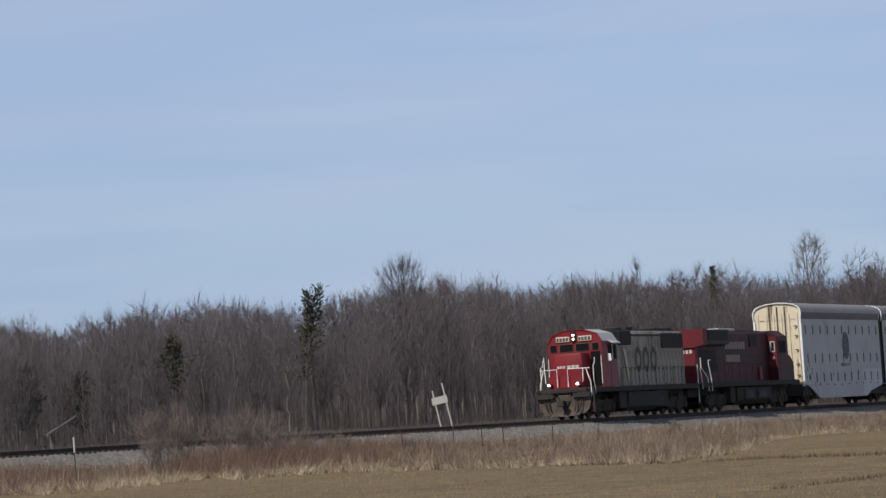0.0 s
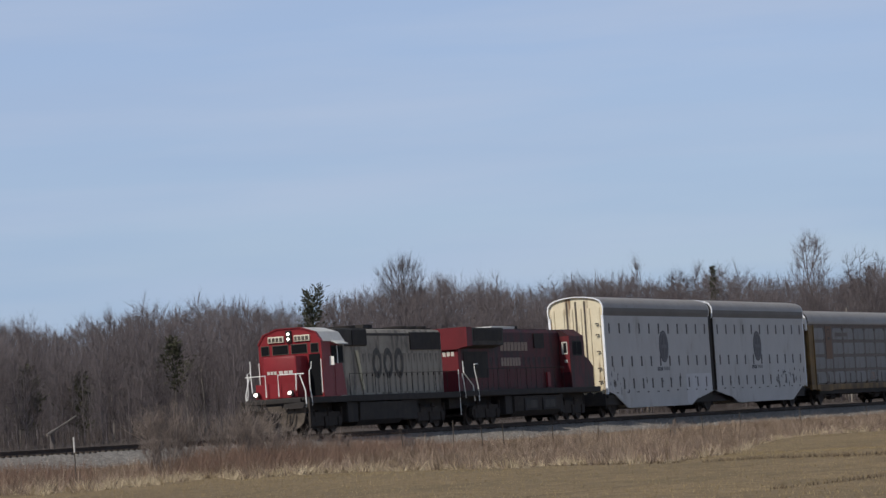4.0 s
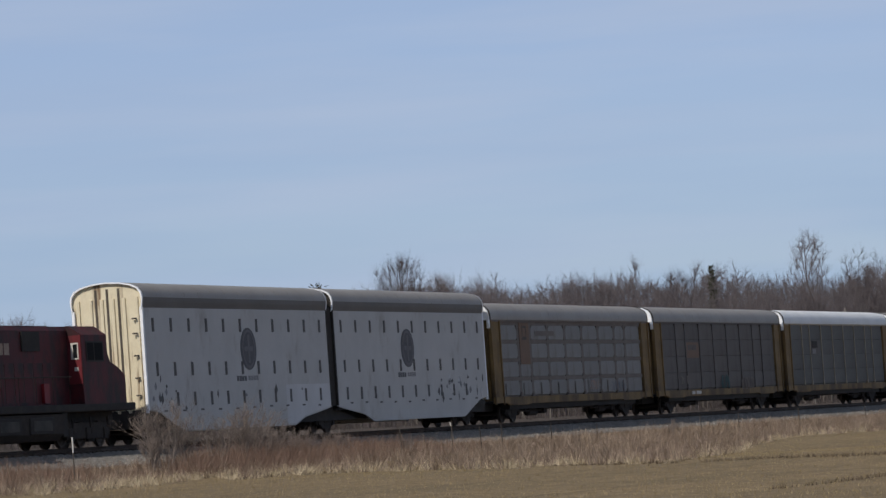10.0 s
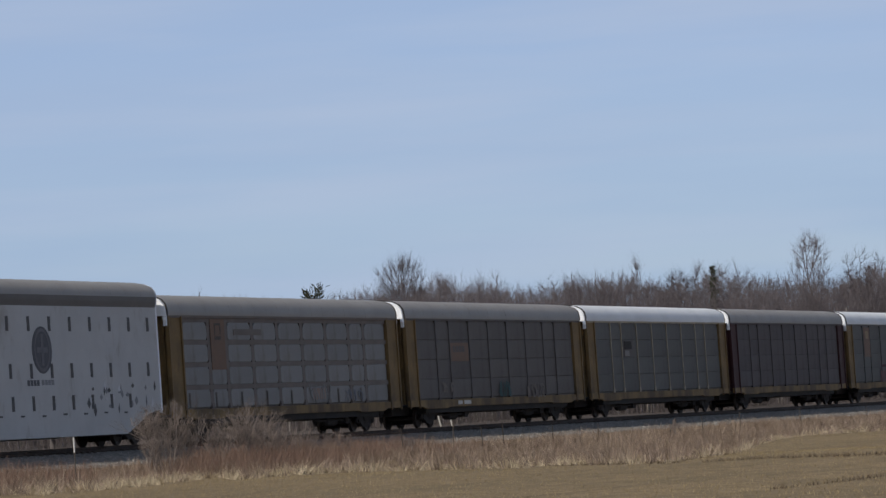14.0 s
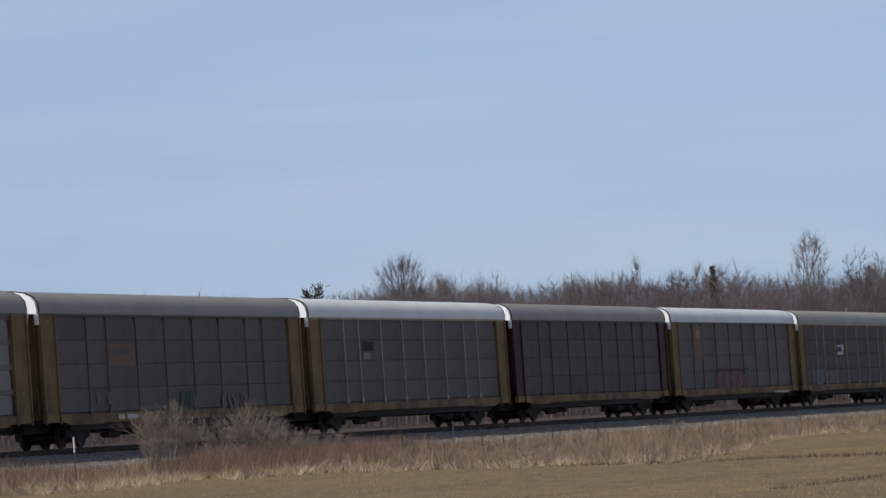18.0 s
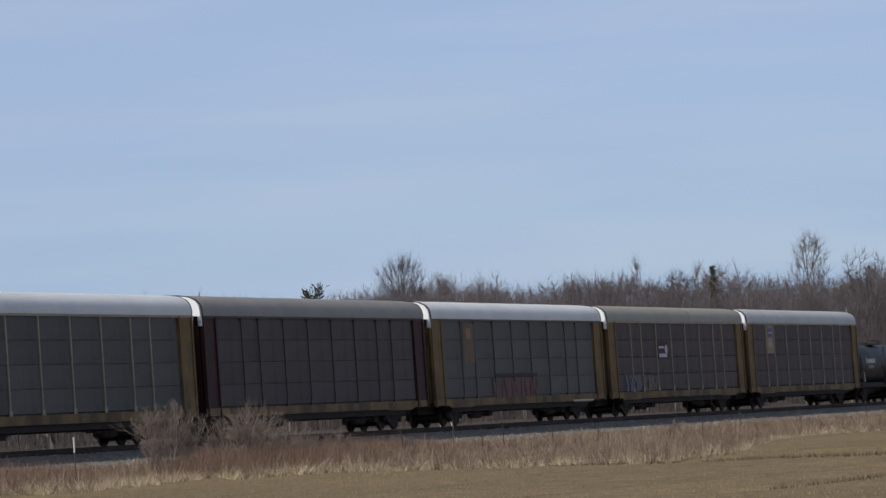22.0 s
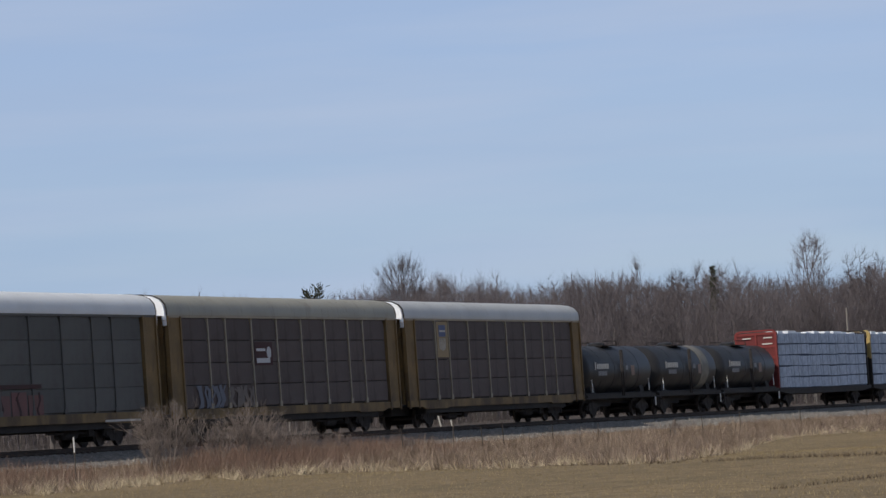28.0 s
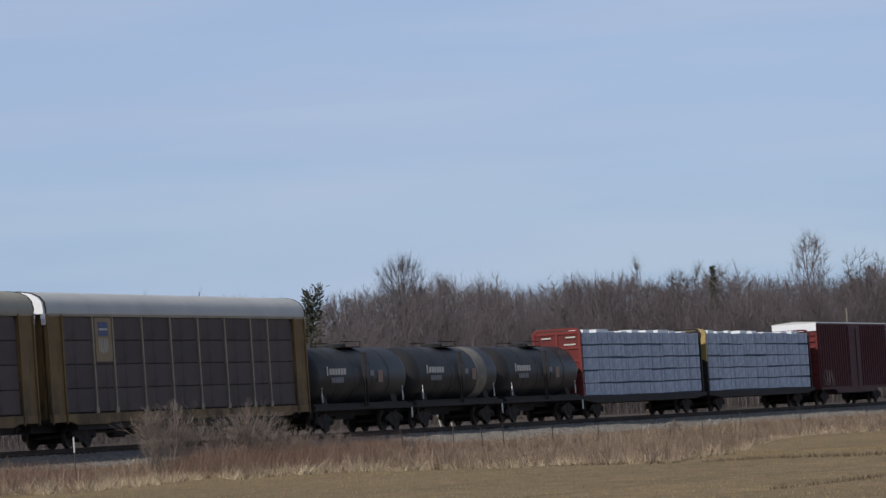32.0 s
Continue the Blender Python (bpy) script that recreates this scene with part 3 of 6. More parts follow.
def crown_tree(seed, tips=380, low=0.3, wide=0.17, full=0.4, limbs=9, rough=0.18, twig=0.0011, spray=13):
    """A leafless tree one metre tall, as bars for trunk and crown and thin blades for the last twigs: limbs part again and again until they reach the tips of a rounded, lobed crown."""
    r = np.random.default_rng(seed)
    f = r.uniform(0, 1, tips * 4)
    belly = np.where(f < 0.58, 1 - ((0.58 - f) / 0.6) ** 2, 1 - np.clip((f - 0.58) / 0.42, 0, 1) ** 2.6) ** 0.5
    inside = np.flatnonzero(r.uniform(0, 1, tips * 4) < belly)[:tips]
    tips = len(inside)
    f, belly = f[inside], belly[inside]
    az = r.uniform(0, 2 * np.pi, tips)
    lobe = 1 + rough * np.sin(3 * az + r.uniform(0, 6)) * np.sin(5 * f + r.uniform(0, 6)) + r.normal(0, rough * 0.4, tips)
    rad = wide * belly * lobe * r.uniform(0, 1, tips) ** full
    pts = np.stack([np.cos(az) * rad, np.sin(az) * rad, low + (1 - low) * (f * (1 + rough * 0.3 * np.sin(2 * az + r.uniform(0, 6))))], -1)
    pts[:, 2] = low + (pts[:, 2] - low) * (1 - low) / (np.quantile(pts[:, 2], 0.97) - low)
    pts[:, 2] = np.minimum(pts[:, 2], 1.04 - r.uniform(0, 0.1, tips)) - 0.02
    trunk, crown, fine = [], [], []

    def size(n):
        return twig * n ** 0.43

    def split(p, k):
        c = p[r.choice(len(p), k, replace=False)]
        for _ in range(4):
            near = np.argmin(((p[:, None] - c[None]) ** 2).sum(-1), 1)
            c = np.array([p[near == q].mean(0) if (near == q).any() else c[q] for q in range(k)])
        return [p[near == q] for q in range(k) if (near == q).any()]

    def bar(out, a, b, ra, rb):
        out.append((*a, *b, ra, rb))

    def grow(a, p):
        if len(p) <= 3:
            for q in p:
                bar(crown, a, q, twig * 1.1, twig * 0.6)
                d = q - a
                d /= np.linalg.norm(d) + 1e-6
                for _ in range(spray):
                    e = a + (q - a) * r.uniform(0.1, 1.0)
                    v = d * 0.6 + r.normal(0, 0.34, 3) + np.array([0, 0, 0.5])
                    v *= r.uniform(0.035, 0.10) / (np.linalg.norm(v) + 1e-6)
                    w = np.cross(v, r.normal(0, 1, 3))
                    w *= twig * 0.45 / (np.linalg.norm(w) + 1e-9)
                    fine.append((*(e - w), *(e + w), *(e + v)))
            return
        for g in split(p, 2 if len(p) < 40 else 3):
            c = g.mean(0)
            node = a + (c - a) * r.uniform(0.42, 0.58)
            node = node + r.normal(0, 0.05, 3) * np.linalg.norm(c - a) + np.array([0, 0, 0.03 * np.linalg.norm(c[:2] - a[:2])])
            bar(crown, a, node, size(len(g)), size(len(g)) * 0.85)
            grow(node, g)

    groups = sorted(split(pts, limbs), key=lambda g: g[:, 2].mean())
    rise = []
    for g in groups:
        c = g.mean(0)
        rise.append(min(max(low * 0.75, c[2] - 1.15 * np.linalg.norm(c[:2]) - 0.10 - 0.12 * r.random()), 0.8))
    order = np.argsort(rise)
    spine, left = np.zeros(3), tips
    steps = [0.5 * rise[order[0]]] + [rise[q] for q in order]
    side = r.normal(0, 0.012, (len(steps), 2))
    for q, z in enumerate(steps):
        tip = np.array([side[q, 0] * min(1, z * 2), side[q, 1] * min(1, z * 2), max(z, spine[2] + 0.01)])
        bar(trunk, spine, tip, size(left) * (1.25 if q == 0 else 1.0), size(left) * 0.97)
        spine = tip
        if q:
            g = groups[order[q - 1]]
            grow(spine, g)
            left = max(left - len(g), 6)
    return trunk, crown, fine


TREES = [crown_tree(41, 210, 0.22, 0.15), crown_tree(42, 210, 0.28, 0.155, limbs=8), crown_tree(43, 210, 0.2, 0.17, limbs=11), crown_tree(44, 190, 0.32, 0.145, limbs=7), crown_tree(45, 210, 0.25, 0.16, rough=0.28),
         crown_tree(46, 230, 0.3, 0.19, rough=0.28), crown_tree(47, 200, 0.18, 0.14, limbs=10), crown_tree(48, 200, 0.35, 0.15, rough=0.3, limbs=7), crown_tree(49, 190, 0.25, 0.145),
         crown_tree(50, 700, 0.32, 0.20, 0.45, 14, 0.08, 0.0009), crown_tree(51, 460, 0.34, 0.145, 0.45, 12, 0.2, 0.0009), crown_tree(52, 110, 0.45, 0.06, 0.4, 6, 0.3)]
SLIM = [crown_tree(60 + q, 56, 0.14 + 0.05 * (q % 3), 0.14 + 0.02 * (q % 4), 0.5, 6, 0.25, 0.0013, spray=18) for q in range(7)]


def crown_mesh(name, segs, fine, mat):
    """Bars and thin blades in one mesh."""
    b = np.asarray(segs, float)
    v, f = sticks(b[:, 0:3], b[:, 3:6], b[:, 6], b[:, 7])
    t = np.asarray(fine, float).reshape(-1, 3)
    me = bpy.data.meshes.new(name)
    me.vertices.add(len(v) + len(t))
    me.vertices.foreach_set("co", np.concatenate([v, t]).astype(np.float32).ravel())
    corners = np.concatenate([f.ravel(), len(v) + np.arange(len(t))])
    me.loops.add(len(corners))
    me.loops.foreach_set("vertex_index", corners.astype(np.int32))
    starts = np.concatenate([np.arange(0, f.size, 4), f.size + np.arange(0, len(t), 3)])
    me.polygons.add(len(starts))
    me.polygons.foreach_set("loop_start", starts.astype(np.int32))
    me.materials.append(mat)
    me.update(calc_edges=True)
    me.validate()
    return me


TREE_MESH = [(stick_mesh("trunk", t, BARK), stick_mesh("trunk", t, PALE_BARK), crown_mesh("crown", c, f, TWIGS)) for t, c, f in TREES]


def tree(x, y, tall, kind, pale, turn, wide=1.0, label=""):
    z = float(height(np.array(x), np.array(y))) - 0.05
    tall -= z + 0.7
    ob = thing("bare_tree", label or ("pale-trunked leafless tree at the edge of the wood" if pale else "grey-brown leafless tree at the edge of the wood"), "tree",
               at=pose(x, y, z, 0, 0, turn) @ Matrix.Diagonal((tall * wide, tall * wide, tall, 1)), group="trees at the edge of the wood")
    for name, me in (("trunk", TREE_MESH[kind][1 if pale else 0]), ("crown", TREE_MESH[kind][2])):
        o = new(name, me)
        o.parent = ob
    return ob


r = random.Random(77)
for row, (y0, y1, step, low) in enumerate(((20, 25, 5.2, 0.8), (25, 30, 4.0, 0.95), (30, 38, 4.2, 1.0))):
    u = 0.222
    while u < 0.485:
        yy = r.uniform(y0, y1)
        xx = (yy + OFFSET) / u
        tall = low * float(crown_height(np.array(xx), np.array(yy))) * r.uniform(0.72, 1.02)
        tree(xx, yy, tall, r.choice((0, 1, 3, 5, 6, 7, 8, 5, 6, 7, 8)), r.random() < 0.4, r.uniform(0, 360), r.uniform(0.7, 1.1))
        u += u * u * step / (yy + OFFSET) * r.uniform(0.6, 1.4)
tree(281.1, 30, 12.4, 9, False, 30, 0.82, "tall round-headed leafless tree above the wood")
tree(394.4, 30, 16.5, 10, False, 140, 0.85, "tall leafless tree above the wood")
tree(337.6, 30, 13.4, 11, False, 80, 0.8, "thin tall leafless tree above the wood")
tree(413.0, 30, 15.4, 7, False, 10, 0.85, "tall leafless tree above the wood")
tree(425.5, 30, 15.4, 5, False, 10, 0.8, "tall leafless tree above the wood")
tree(290.1, 30, 11.5, 2, False, 60, 0.85, "leafless tree with upright limbs at the edge of the wood")
tree(303.7, 31, 11.6, 5, False, 60, 0.75, "leafless tree with upright limbs at the edge of the wood")
tree(324.4, 31, 11.9, 4, False, 200, 1.0, "leafless tree with upright limbs at the edge of the wood")
tree(353.3, 31, 12.7, 0, False, 20, 0.9, "leafless tree with upright limbs at the edge of the wood")
tree(253.0, 31, 9.4, 4, False, 120, 0.8, "leafless tree with upright limbs at the edge of the wood")
tree(217.1, 29, 8.1, 8, False, 20, 0.9, "dark leafless tree at the edge of the wood")


def joined_wood(name, y0, y1, count, seed, label, low=1.0):
    """Many slender round-headed leafless trees as one object."""
    r = np.random.default_rng(seed)
    yy, u = r.uniform(y0, y1, count), r.uniform(0.215, 0.49, count)
    xx = (yy + OFFSET) / u
    lift = height(xx, yy)
    pick = r.uniform(0, 1, count)
    tall = low * crown_height(xx, yy) * np.where(pick < 0.62, r.uniform(0.9, 1.0, count), np.where(pick < 0.7, r.uniform(0.98, 1.05, count), r.uniform(0.4, 0.85, count))) - lift - 0.65
    out, spray = [], []
    for q in range(count):
        bars = np.array(SLIM[q % len(SLIM)][0] + SLIM[q % len(SLIM)][1])
        fine = np.array(SLIM[q % len(SLIM)][2]).reshape(-1, 3)
        a, w = r.uniform(0, 2 * np.pi), tall[q] * r.uniform(0.8, 1.25)
        turn = np.array([[np.cos(a) * w, np.sin(a) * w, 0], [-np.sin(a) * w, np.cos(a) * w, 0], [0, 0, tall[q]]])
        foot = np.array([xx[q], yy[q], lift[q] - 0.1])
        bars[:, 0:3], bars[:, 3:6] = bars[:, 0:3] @ turn + foot, bars[:, 3:6] @ turn + foot
        bars[:, 6:8] *= tall[q] * (0.75 + 0.5 * r.random())
        out.append(bars)
        spray.append(fine @ turn + foot)
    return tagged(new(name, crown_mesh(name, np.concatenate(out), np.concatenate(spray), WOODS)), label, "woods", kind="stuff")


def wood_layer(name, y0, y1, count, seed, label, low=1.0, thick=1.0, foot=0.2):
    """Many slender leafless trees as one object."""
    r = np.random.default_rng(seed)
    yy = r.uniform(y0, y1, count)
    u = r.uniform(0.215, 0.49, count)
    xx = (yy + OFFSET) / u
    kind = r.uniform(0, 1, count)
    tall = low * crown_height(xx, yy) * np.where(kind < 0.5, r.uniform(0.82, 0.96, count), np.where(kind < 0.68, r.uniform(0.93, 1.05, count), r.uniform(0.4, 0.85, count)))
    tall = tall - (height(xx, yy) + 0.65)
    base = np.stack([xx, yy, height(xx, yy) - 0.1], -1)
    lean = r.normal(0, 0.03, (count, 2))
    p0, p1, r0, r1 = [], [], [], []
    top = base + np.stack([lean[:, 0] * tall, lean[:, 1] * tall, tall], -1)
    rad = 0.0030 * tall * r.uniform(0.6, 1.5, count) * thick
    p0.append(base), p1.append(base + (top - base) * 0.92), r0.append(rad), r1.append(rad * 0.15)
    for k in range(24):
        f = r.uniform(foot, 0.93, count)
        a = r.uniform(0, 2 * np.pi, count)
        s = base + (top - base) * f[:, None]
        ln = tall * (1.02 - f) * r.uniform(0.2, 0.5, count)
        e = s + np.stack([np.cos(a) * ln * 0.45, np.sin(a) * ln * 0.45, ln * r.uniform(0.6, 1.2, count)], -1)
        e[:, 2] = np.minimum(e[:, 2], top[:, 2])
        p0.append(s), p1.append(e), r0.append(rad * (1 - f) * 0.5 + 0.012), r1.append(np.full(count, 0.008))
        for _ in range(2):
            g = r.uniform(0.3, 0.95, count)
            q = s + (e - s) * g[:, None]
            t = q + r.normal(0, 0.24, (count, 3)) + np.array([0, 0, 0.5])
            t[:, 2] = np.minimum(t[:, 2], top[:, 2] + 0.3)
            p0.append(q), p1.append(t), r0.append(np.full(count, 0.012 * thick)), r1.append(np.full(count, 0.006 * thick))
    for k in range(12):
        f = r.uniform(0.72, 0.93, count)
        s = base + (top - base) * f[:, None]
        e = s + np.stack([r.normal(0, 0.04, count) * tall, r.normal(0, 0.04, count) * tall, tall * (1.0 - f) * r.uniform(0.5, 1.0, count)], -1)
        p0.append(s), p1.append(e), r0.append(np.full(count, 0.014)), r1.append(np.full(count, 0.006))
    segs = np.concatenate([np.concatenate(p0), np.concatenate(p1), np.concatenate(r0)[:, None], np.concatenate(r1)[:, None]], 1)
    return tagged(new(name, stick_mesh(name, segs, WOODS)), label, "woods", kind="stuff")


joined_wood("woods", 24, 44, 480, 91, "dense brown leafless wood behind the railway", 0.97)
joined_wood("woods", 44, 110, 600, 92, "dense brown leafless wood farther back", 0.99)
wood_layer("woods", 60, 130, 450, 95, "close-set brown saplings deep in the wood", 0.8, 1.6, 0.03)
wood_layer("woods", 110, 200, 800, 94, "dense brown leafless wood in the distance", 0.92, 3.0, 0.03)

# undergrowth at the foot of the wood
x, y, r = scatter(50000, 150, 480, 14, 60, 93)
u = (y + OFFSET) / x
keep = (u > 0.21) & (u < 0.50)
x, y = x[keep], y[keep]
loose("undergrowth", blades(x, y, height(x, y), r.uniform(0.3, 2.4, len(x)) * np.interp(y, [14, 22, 30], [0.12, 0.5, 1.1]), r.uniform(0.012, 0.03, len(x)), 1.0, r), THICKET,
      "brown twiggy undergrowth at the foot of the wood", "undergrowth")


x, y, r = scatter(16000, 300, 900, 95, 150, 95)
loose("undergrowth", blades(x, y, height(x, y), r.uniform(1.5, 6.5, len(x)), r.uniform(0.1, 0.3, len(x)), 0.3, r), THICKET,
      "brown undergrowth deep in the wood", "undergrowth")


def pine(x, y, tall, wide, seed, bare=0.25, lean=0.0, label="dark green pine among the leafless trees"):
    r = random.Random(seed)
    tall -= float(height(np.array(x), np.array(y))) + 0.7
    ob = thing("pine_tree", label, "tree", at=pose(x, y, float(height(np.array(x), np.array(y)))), group="pines in the wood")
    part("trunk", Shape().tube([(0, 0, -0.1), (lean * 0.25, 0, tall * 0.5), (lean, 0, tall * 0.98)], 0.014 * tall, 7, 0.02), BARK, ob)
    tris = []
    z = bare * tall
    while z < tall * 0.99:
        f = (z / tall - bare) / (1 - bare)
        reach = wide * (1.0 - 0.8 * f) * (0.55 + 0.45 * min(1, f * 4)) * r.uniform(0.5, 1.2)
        shift = lean * (z / tall) ** 2
        for _ in range(4):
            a, ln = r.uniform(0, 2 * math.pi), reach * r.uniform(0.25, 1.25)
            for k in range(12 if f > 0.3 else 6):
                g = r.uniform(0.15, 1.0)
                c = Vector((shift + math.cos(a) * ln * g, math.sin(a) * ln * g, z + 0.35 * ln * g * g)) + Vector((r.gauss(0, 0.12), r.gauss(0, 0.12), r.gauss(0, 0.14)))
                d = Vector((math.cos(a), math.sin(a), 0.7)) + Vector((r.gauss(0, 0.5), r.gauss(0, 0.5), r.gauss(0, 0.4)))
                d = d.normalized() * r.uniform(0.15, 0.32)
                s = d.cross(Vector((r.gauss(0, 1), r.gauss(0, 1), r.gauss(0, 1)))).normalized() * 0.05
                tris += [c - s, c + s, c + d]
        z += tall * r.uniform(0.015, 0.035)
    crown = loose("needles", [p[:] for p in tris], NEEDLES, "", "")
    del crown["kind"]
    crown.parent = ob
    return ob


pine(245.9, 24, 9.6, 1.75, 1, 0.36, 3.5)
pine(247.6, 24, 9.5, 0.45, 2, 0.72)
pine(226.0, 24, 6.5, 1.7, 3, 0.5)
pine(315.0, 29, 9.0, 0.8, 4, 0.55)
pine(212.6, 27, 5.2, 1.5, 12, 0.2, label="dark dense evergreen at the edge of the wood")
pine(219.5, 27, 4.6, 1.4, 13, 0.2, label="dark dense evergreen at the edge of the wood")
pine(251.0, 33, 5.2, 1.0, 5, 0.4)
pine(371.2, 33, 13.4, 0.6, 6, 0.7)

# ---- train: paints ----
BLACK = material("sooty_black_steel", (0.0351, 0.0328, 0.0328), 0.75, second=(0.0643, 0.0538, 0.0468), scale=2, grain=0.2)
GREASE = material("dusty_running_gear", (0.0421, 0.0363, 0.0339), 0.85, second=(0.076, 0.0632, 0.055), scale=3, grain=0.25)
WHEEL = material("worn_wheel_steel", (0.07, 0.056, 0.048), 0.65, 0.2, second=(0.06, 0.045, 0.035), scale=5)
YELLOW = material("faded_yellow_paint", (0.246, 0.161, 0.0702), 0.65, second=(0.164, 0.111, 0.055), scale=0.9, amount=0.9, stain=(0.0702, 0.0526, 0.0398), stain_amount=0.75, stain_at=0.46, stain_map=(0.8, 0.8, 0.45))
MAROON = material("dull_maroon_paint", (0.0631, 0.0236, 0.0236), 0.6, second=(0.0421, 0.0202, 0.0202), scale=0.9, stain=(0.0295, 0.0202, 0.0185), stain_amount=0.6)
GALV = material("galvanised_panel", (0.24, 0.236, 0.232), 0.55, 0.1, second=(0.199, 0.194, 0.19), scale=0.7, per_object=0.08, stain=(0.152, 0.126, 0.108), stain_amount=0.55, stain_at=0.55, stain_scale=1.0, stain_map=(1.2, 1.2, 0.5))
GALV_DARK = material("grimy_grey_panel", (0.131, 0.117, 0.11), 0.6, 0.05, second=(0.0959, 0.0854, 0.0807), scale=0.6, per_object=0.10, stain=(0.0725, 0.0585, 0.0503), stain_amount=0.5, stain_at=0.55, stain_scale=1.0, stain_map=(0.7, 0.7, 0.5))
GALV_GREEN = material("grimy_green_grey_panel", (0.117, 0.115, 0.108), 0.6, 0.05, second=(0.0866, 0.0842, 0.0807), scale=0.6, per_object=0.10, stain=(0.0643, 0.0562, 0.0515), stain_amount=0.5, stain_at=0.55, stain_scale=1.0, stain_map=(0.6, 0.6, 0.8))
PANEL_BROWN = material("grimy_brown_panel", (0.122, 0.0959, 0.0901), 0.65, 0.05, second=(0.0866, 0.0667, 0.0632), scale=0.6, amount=0.8, per_object=0.10, stain=(0.0585, 0.0421, 0.0386), stain_amount=0.6, stain_at=0.52, stain_scale=1.0, stain_map=(1.2, 1.2, 0.5))
PANEL_MAUVE = material("grimy_maroon_grey_panel", (0.108, 0.0936, 0.0936), 0.65, 0.1, second=(0.0772, 0.0632, 0.0643), scale=0.6, per_object=0.10, stain=(0.0585, 0.0421, 0.0421), stain_amount=0.5, stain_scale=1.0, stain_map=(0.8, 0.8, 0.5))
BAND = material("dull_rust_band", (0.205, 0.178, 0.164), 0.75, second=(0.14, 0.119, 0.108), scale=0.8)
POST_TAN = material("dirty_tan_post", (0.421, 0.369, 0.287), 0.65, second=(0.257, 0.216, 0.164), scale=1.0, stain=(0.117, 0.0913, 0.0702), stain_amount=0.5)
ROOF_GREY = material("grey_sheet_roof", (0.33, 0.309, 0.288), 0.5, 0.15, second=(0.257, 0.238, 0.22), scale=0.5, grain=0.08)
# Dark tone stands in for shading and dim reflection on the roof's lower curve.
ROOF_LOW_SHADE = material("roof_side_painted_shade", (0.135, 0.129, 0.126), 0.5, second=(0.187, 0.178, 0.173), scale=0.6, grain=0.08)
ROUNDEL_INNER = material("slate_roundel", (0.17, 0.17, 0.187), 0.6)
FADED_ORANGE = material("ghost_of_orange_plate", (0.205, 0.131, 0.0936), 0.65, second=(0.158, 0.115, 0.0913), scale=2)
SOOT_PAINT = material("sooty_grey_paint", (0.0819, 0.0749, 0.0679), 0.7, second=(0.041, 0.0386, 0.0363), scale=1.2, amount=0.9)
ROOF_WHITE = material("white_sheet_roof", (0.80, 0.81, 0.82), 0.45, second=(0.66, 0.67, 0.68), scale=0.5, grain=0.05)
ROOF_PALE = material("pale_grey_sheet_roof", (0.56, 0.56, 0.55), 0.45, 0.1, second=(0.44, 0.44, 0.43), scale=0.5, grain=0.06)
ROOF_BEIGE = material("beige_stained_roof", (0.388, 0.366, 0.302), 0.5, 0.1, second=(0.294, 0.277, 0.238), scale=0.5, grain=0.08, stain=(0.225, 0.191, 0.144), stain_amount=0.6)
ROOF_END = material("bright_galvanised_end", (0.90, 0.92, 0.96), 0.4, second=(0.80, 0.82, 0.86), scale=2.0, grain=0.04)
WHITE_SIDE = material("white_steel_side", (0.503, 0.503, 0.503), 0.5, second=(0.421, 0.421, 0.421), scale=0.5, amount=0.7, grain=0.05, stain=(0.281, 0.252, 0.228), stain_amount=0.55, stain_at=0.57, stain_scale=0.9, stain_map=(1.3, 1.3, 0.6))
PATCH = material("fresh_white_patch", (0.567, 0.573, 0.597), 0.45, second=(0.491, 0.491, 0.503), scale=0.8, grain=0.03, amount=0.7)
CREAM = material("cream_steel_end", (0.76, 0.69, 0.52), 0.55, second=(0.62, 0.53, 0.37), scale=1.0, grain=0.08, stain=(0.17, 0.09, 0.045), stain_amount=0.9, stain_at=0.5, stain_scale=1.0, stain_map=(3.0, 3.0, 0.22))
SLOT = material("dark_slot", (0.0994, 0.0971, 0.0994), 0.7, second=(0.164, 0.158, 0.152), scale=3, grain=0.05)
ROUNDEL = material("dark_grey_roundel", (0.105, 0.105, 0.117), 0.6, second=(0.152, 0.152, 0.164), scale=2)
GREYMARK = material("faded_grey_marking", (0.257, 0.257, 0.269), 0.6)
RED = material("faded_red_paint", (0.235, 0.024, 0.031), 0.45, second=(0.17, 0.021, 0.026), scale=1.2, grain=0.06, stain=(0.12, 0.025, 0.025), stain_amount=0.55, stain_at=0.6)
# Same red twice: sun brightens the ends' colour, shade and grime darken the sides'.
RED_SUNLIT = material("dusty_red_sunlit_ends", (0.155, 0.023, 0.03), 0.55, second=(0.11, 0.02, 0.025), scale=1.2, grain=0.08, stain=(0.06, 0.02, 0.022), stain_amount=0.6, stain_at=0.52)
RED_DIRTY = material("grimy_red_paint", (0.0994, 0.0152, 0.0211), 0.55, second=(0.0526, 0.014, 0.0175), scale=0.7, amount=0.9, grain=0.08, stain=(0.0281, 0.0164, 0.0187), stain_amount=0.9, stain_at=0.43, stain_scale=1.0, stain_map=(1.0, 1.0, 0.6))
HOOD_GREY = material("dirty_grey_white_paint", (0.398, 0.357, 0.295), 0.6, second=(0.263, 0.234, 0.193), scale=0.9, amount=0.9, grain=0.1, stain=(0.0936, 0.0807, 0.0702), stain_amount=0.85, stain_at=0.47, stain_scale=1.0, stain_map=(1.5, 1.5, 0.55))
CAB_ROOF = material("pale_cab_roof", (0.60, 0.60, 0.58), 0.5, second=(0.45, 0.44, 0.42), scale=2)
RAILING = material("white_handrail", (0.86, 0.86, 0.84), 0.45, second=(0.72, 0.70, 0.66), scale=3)
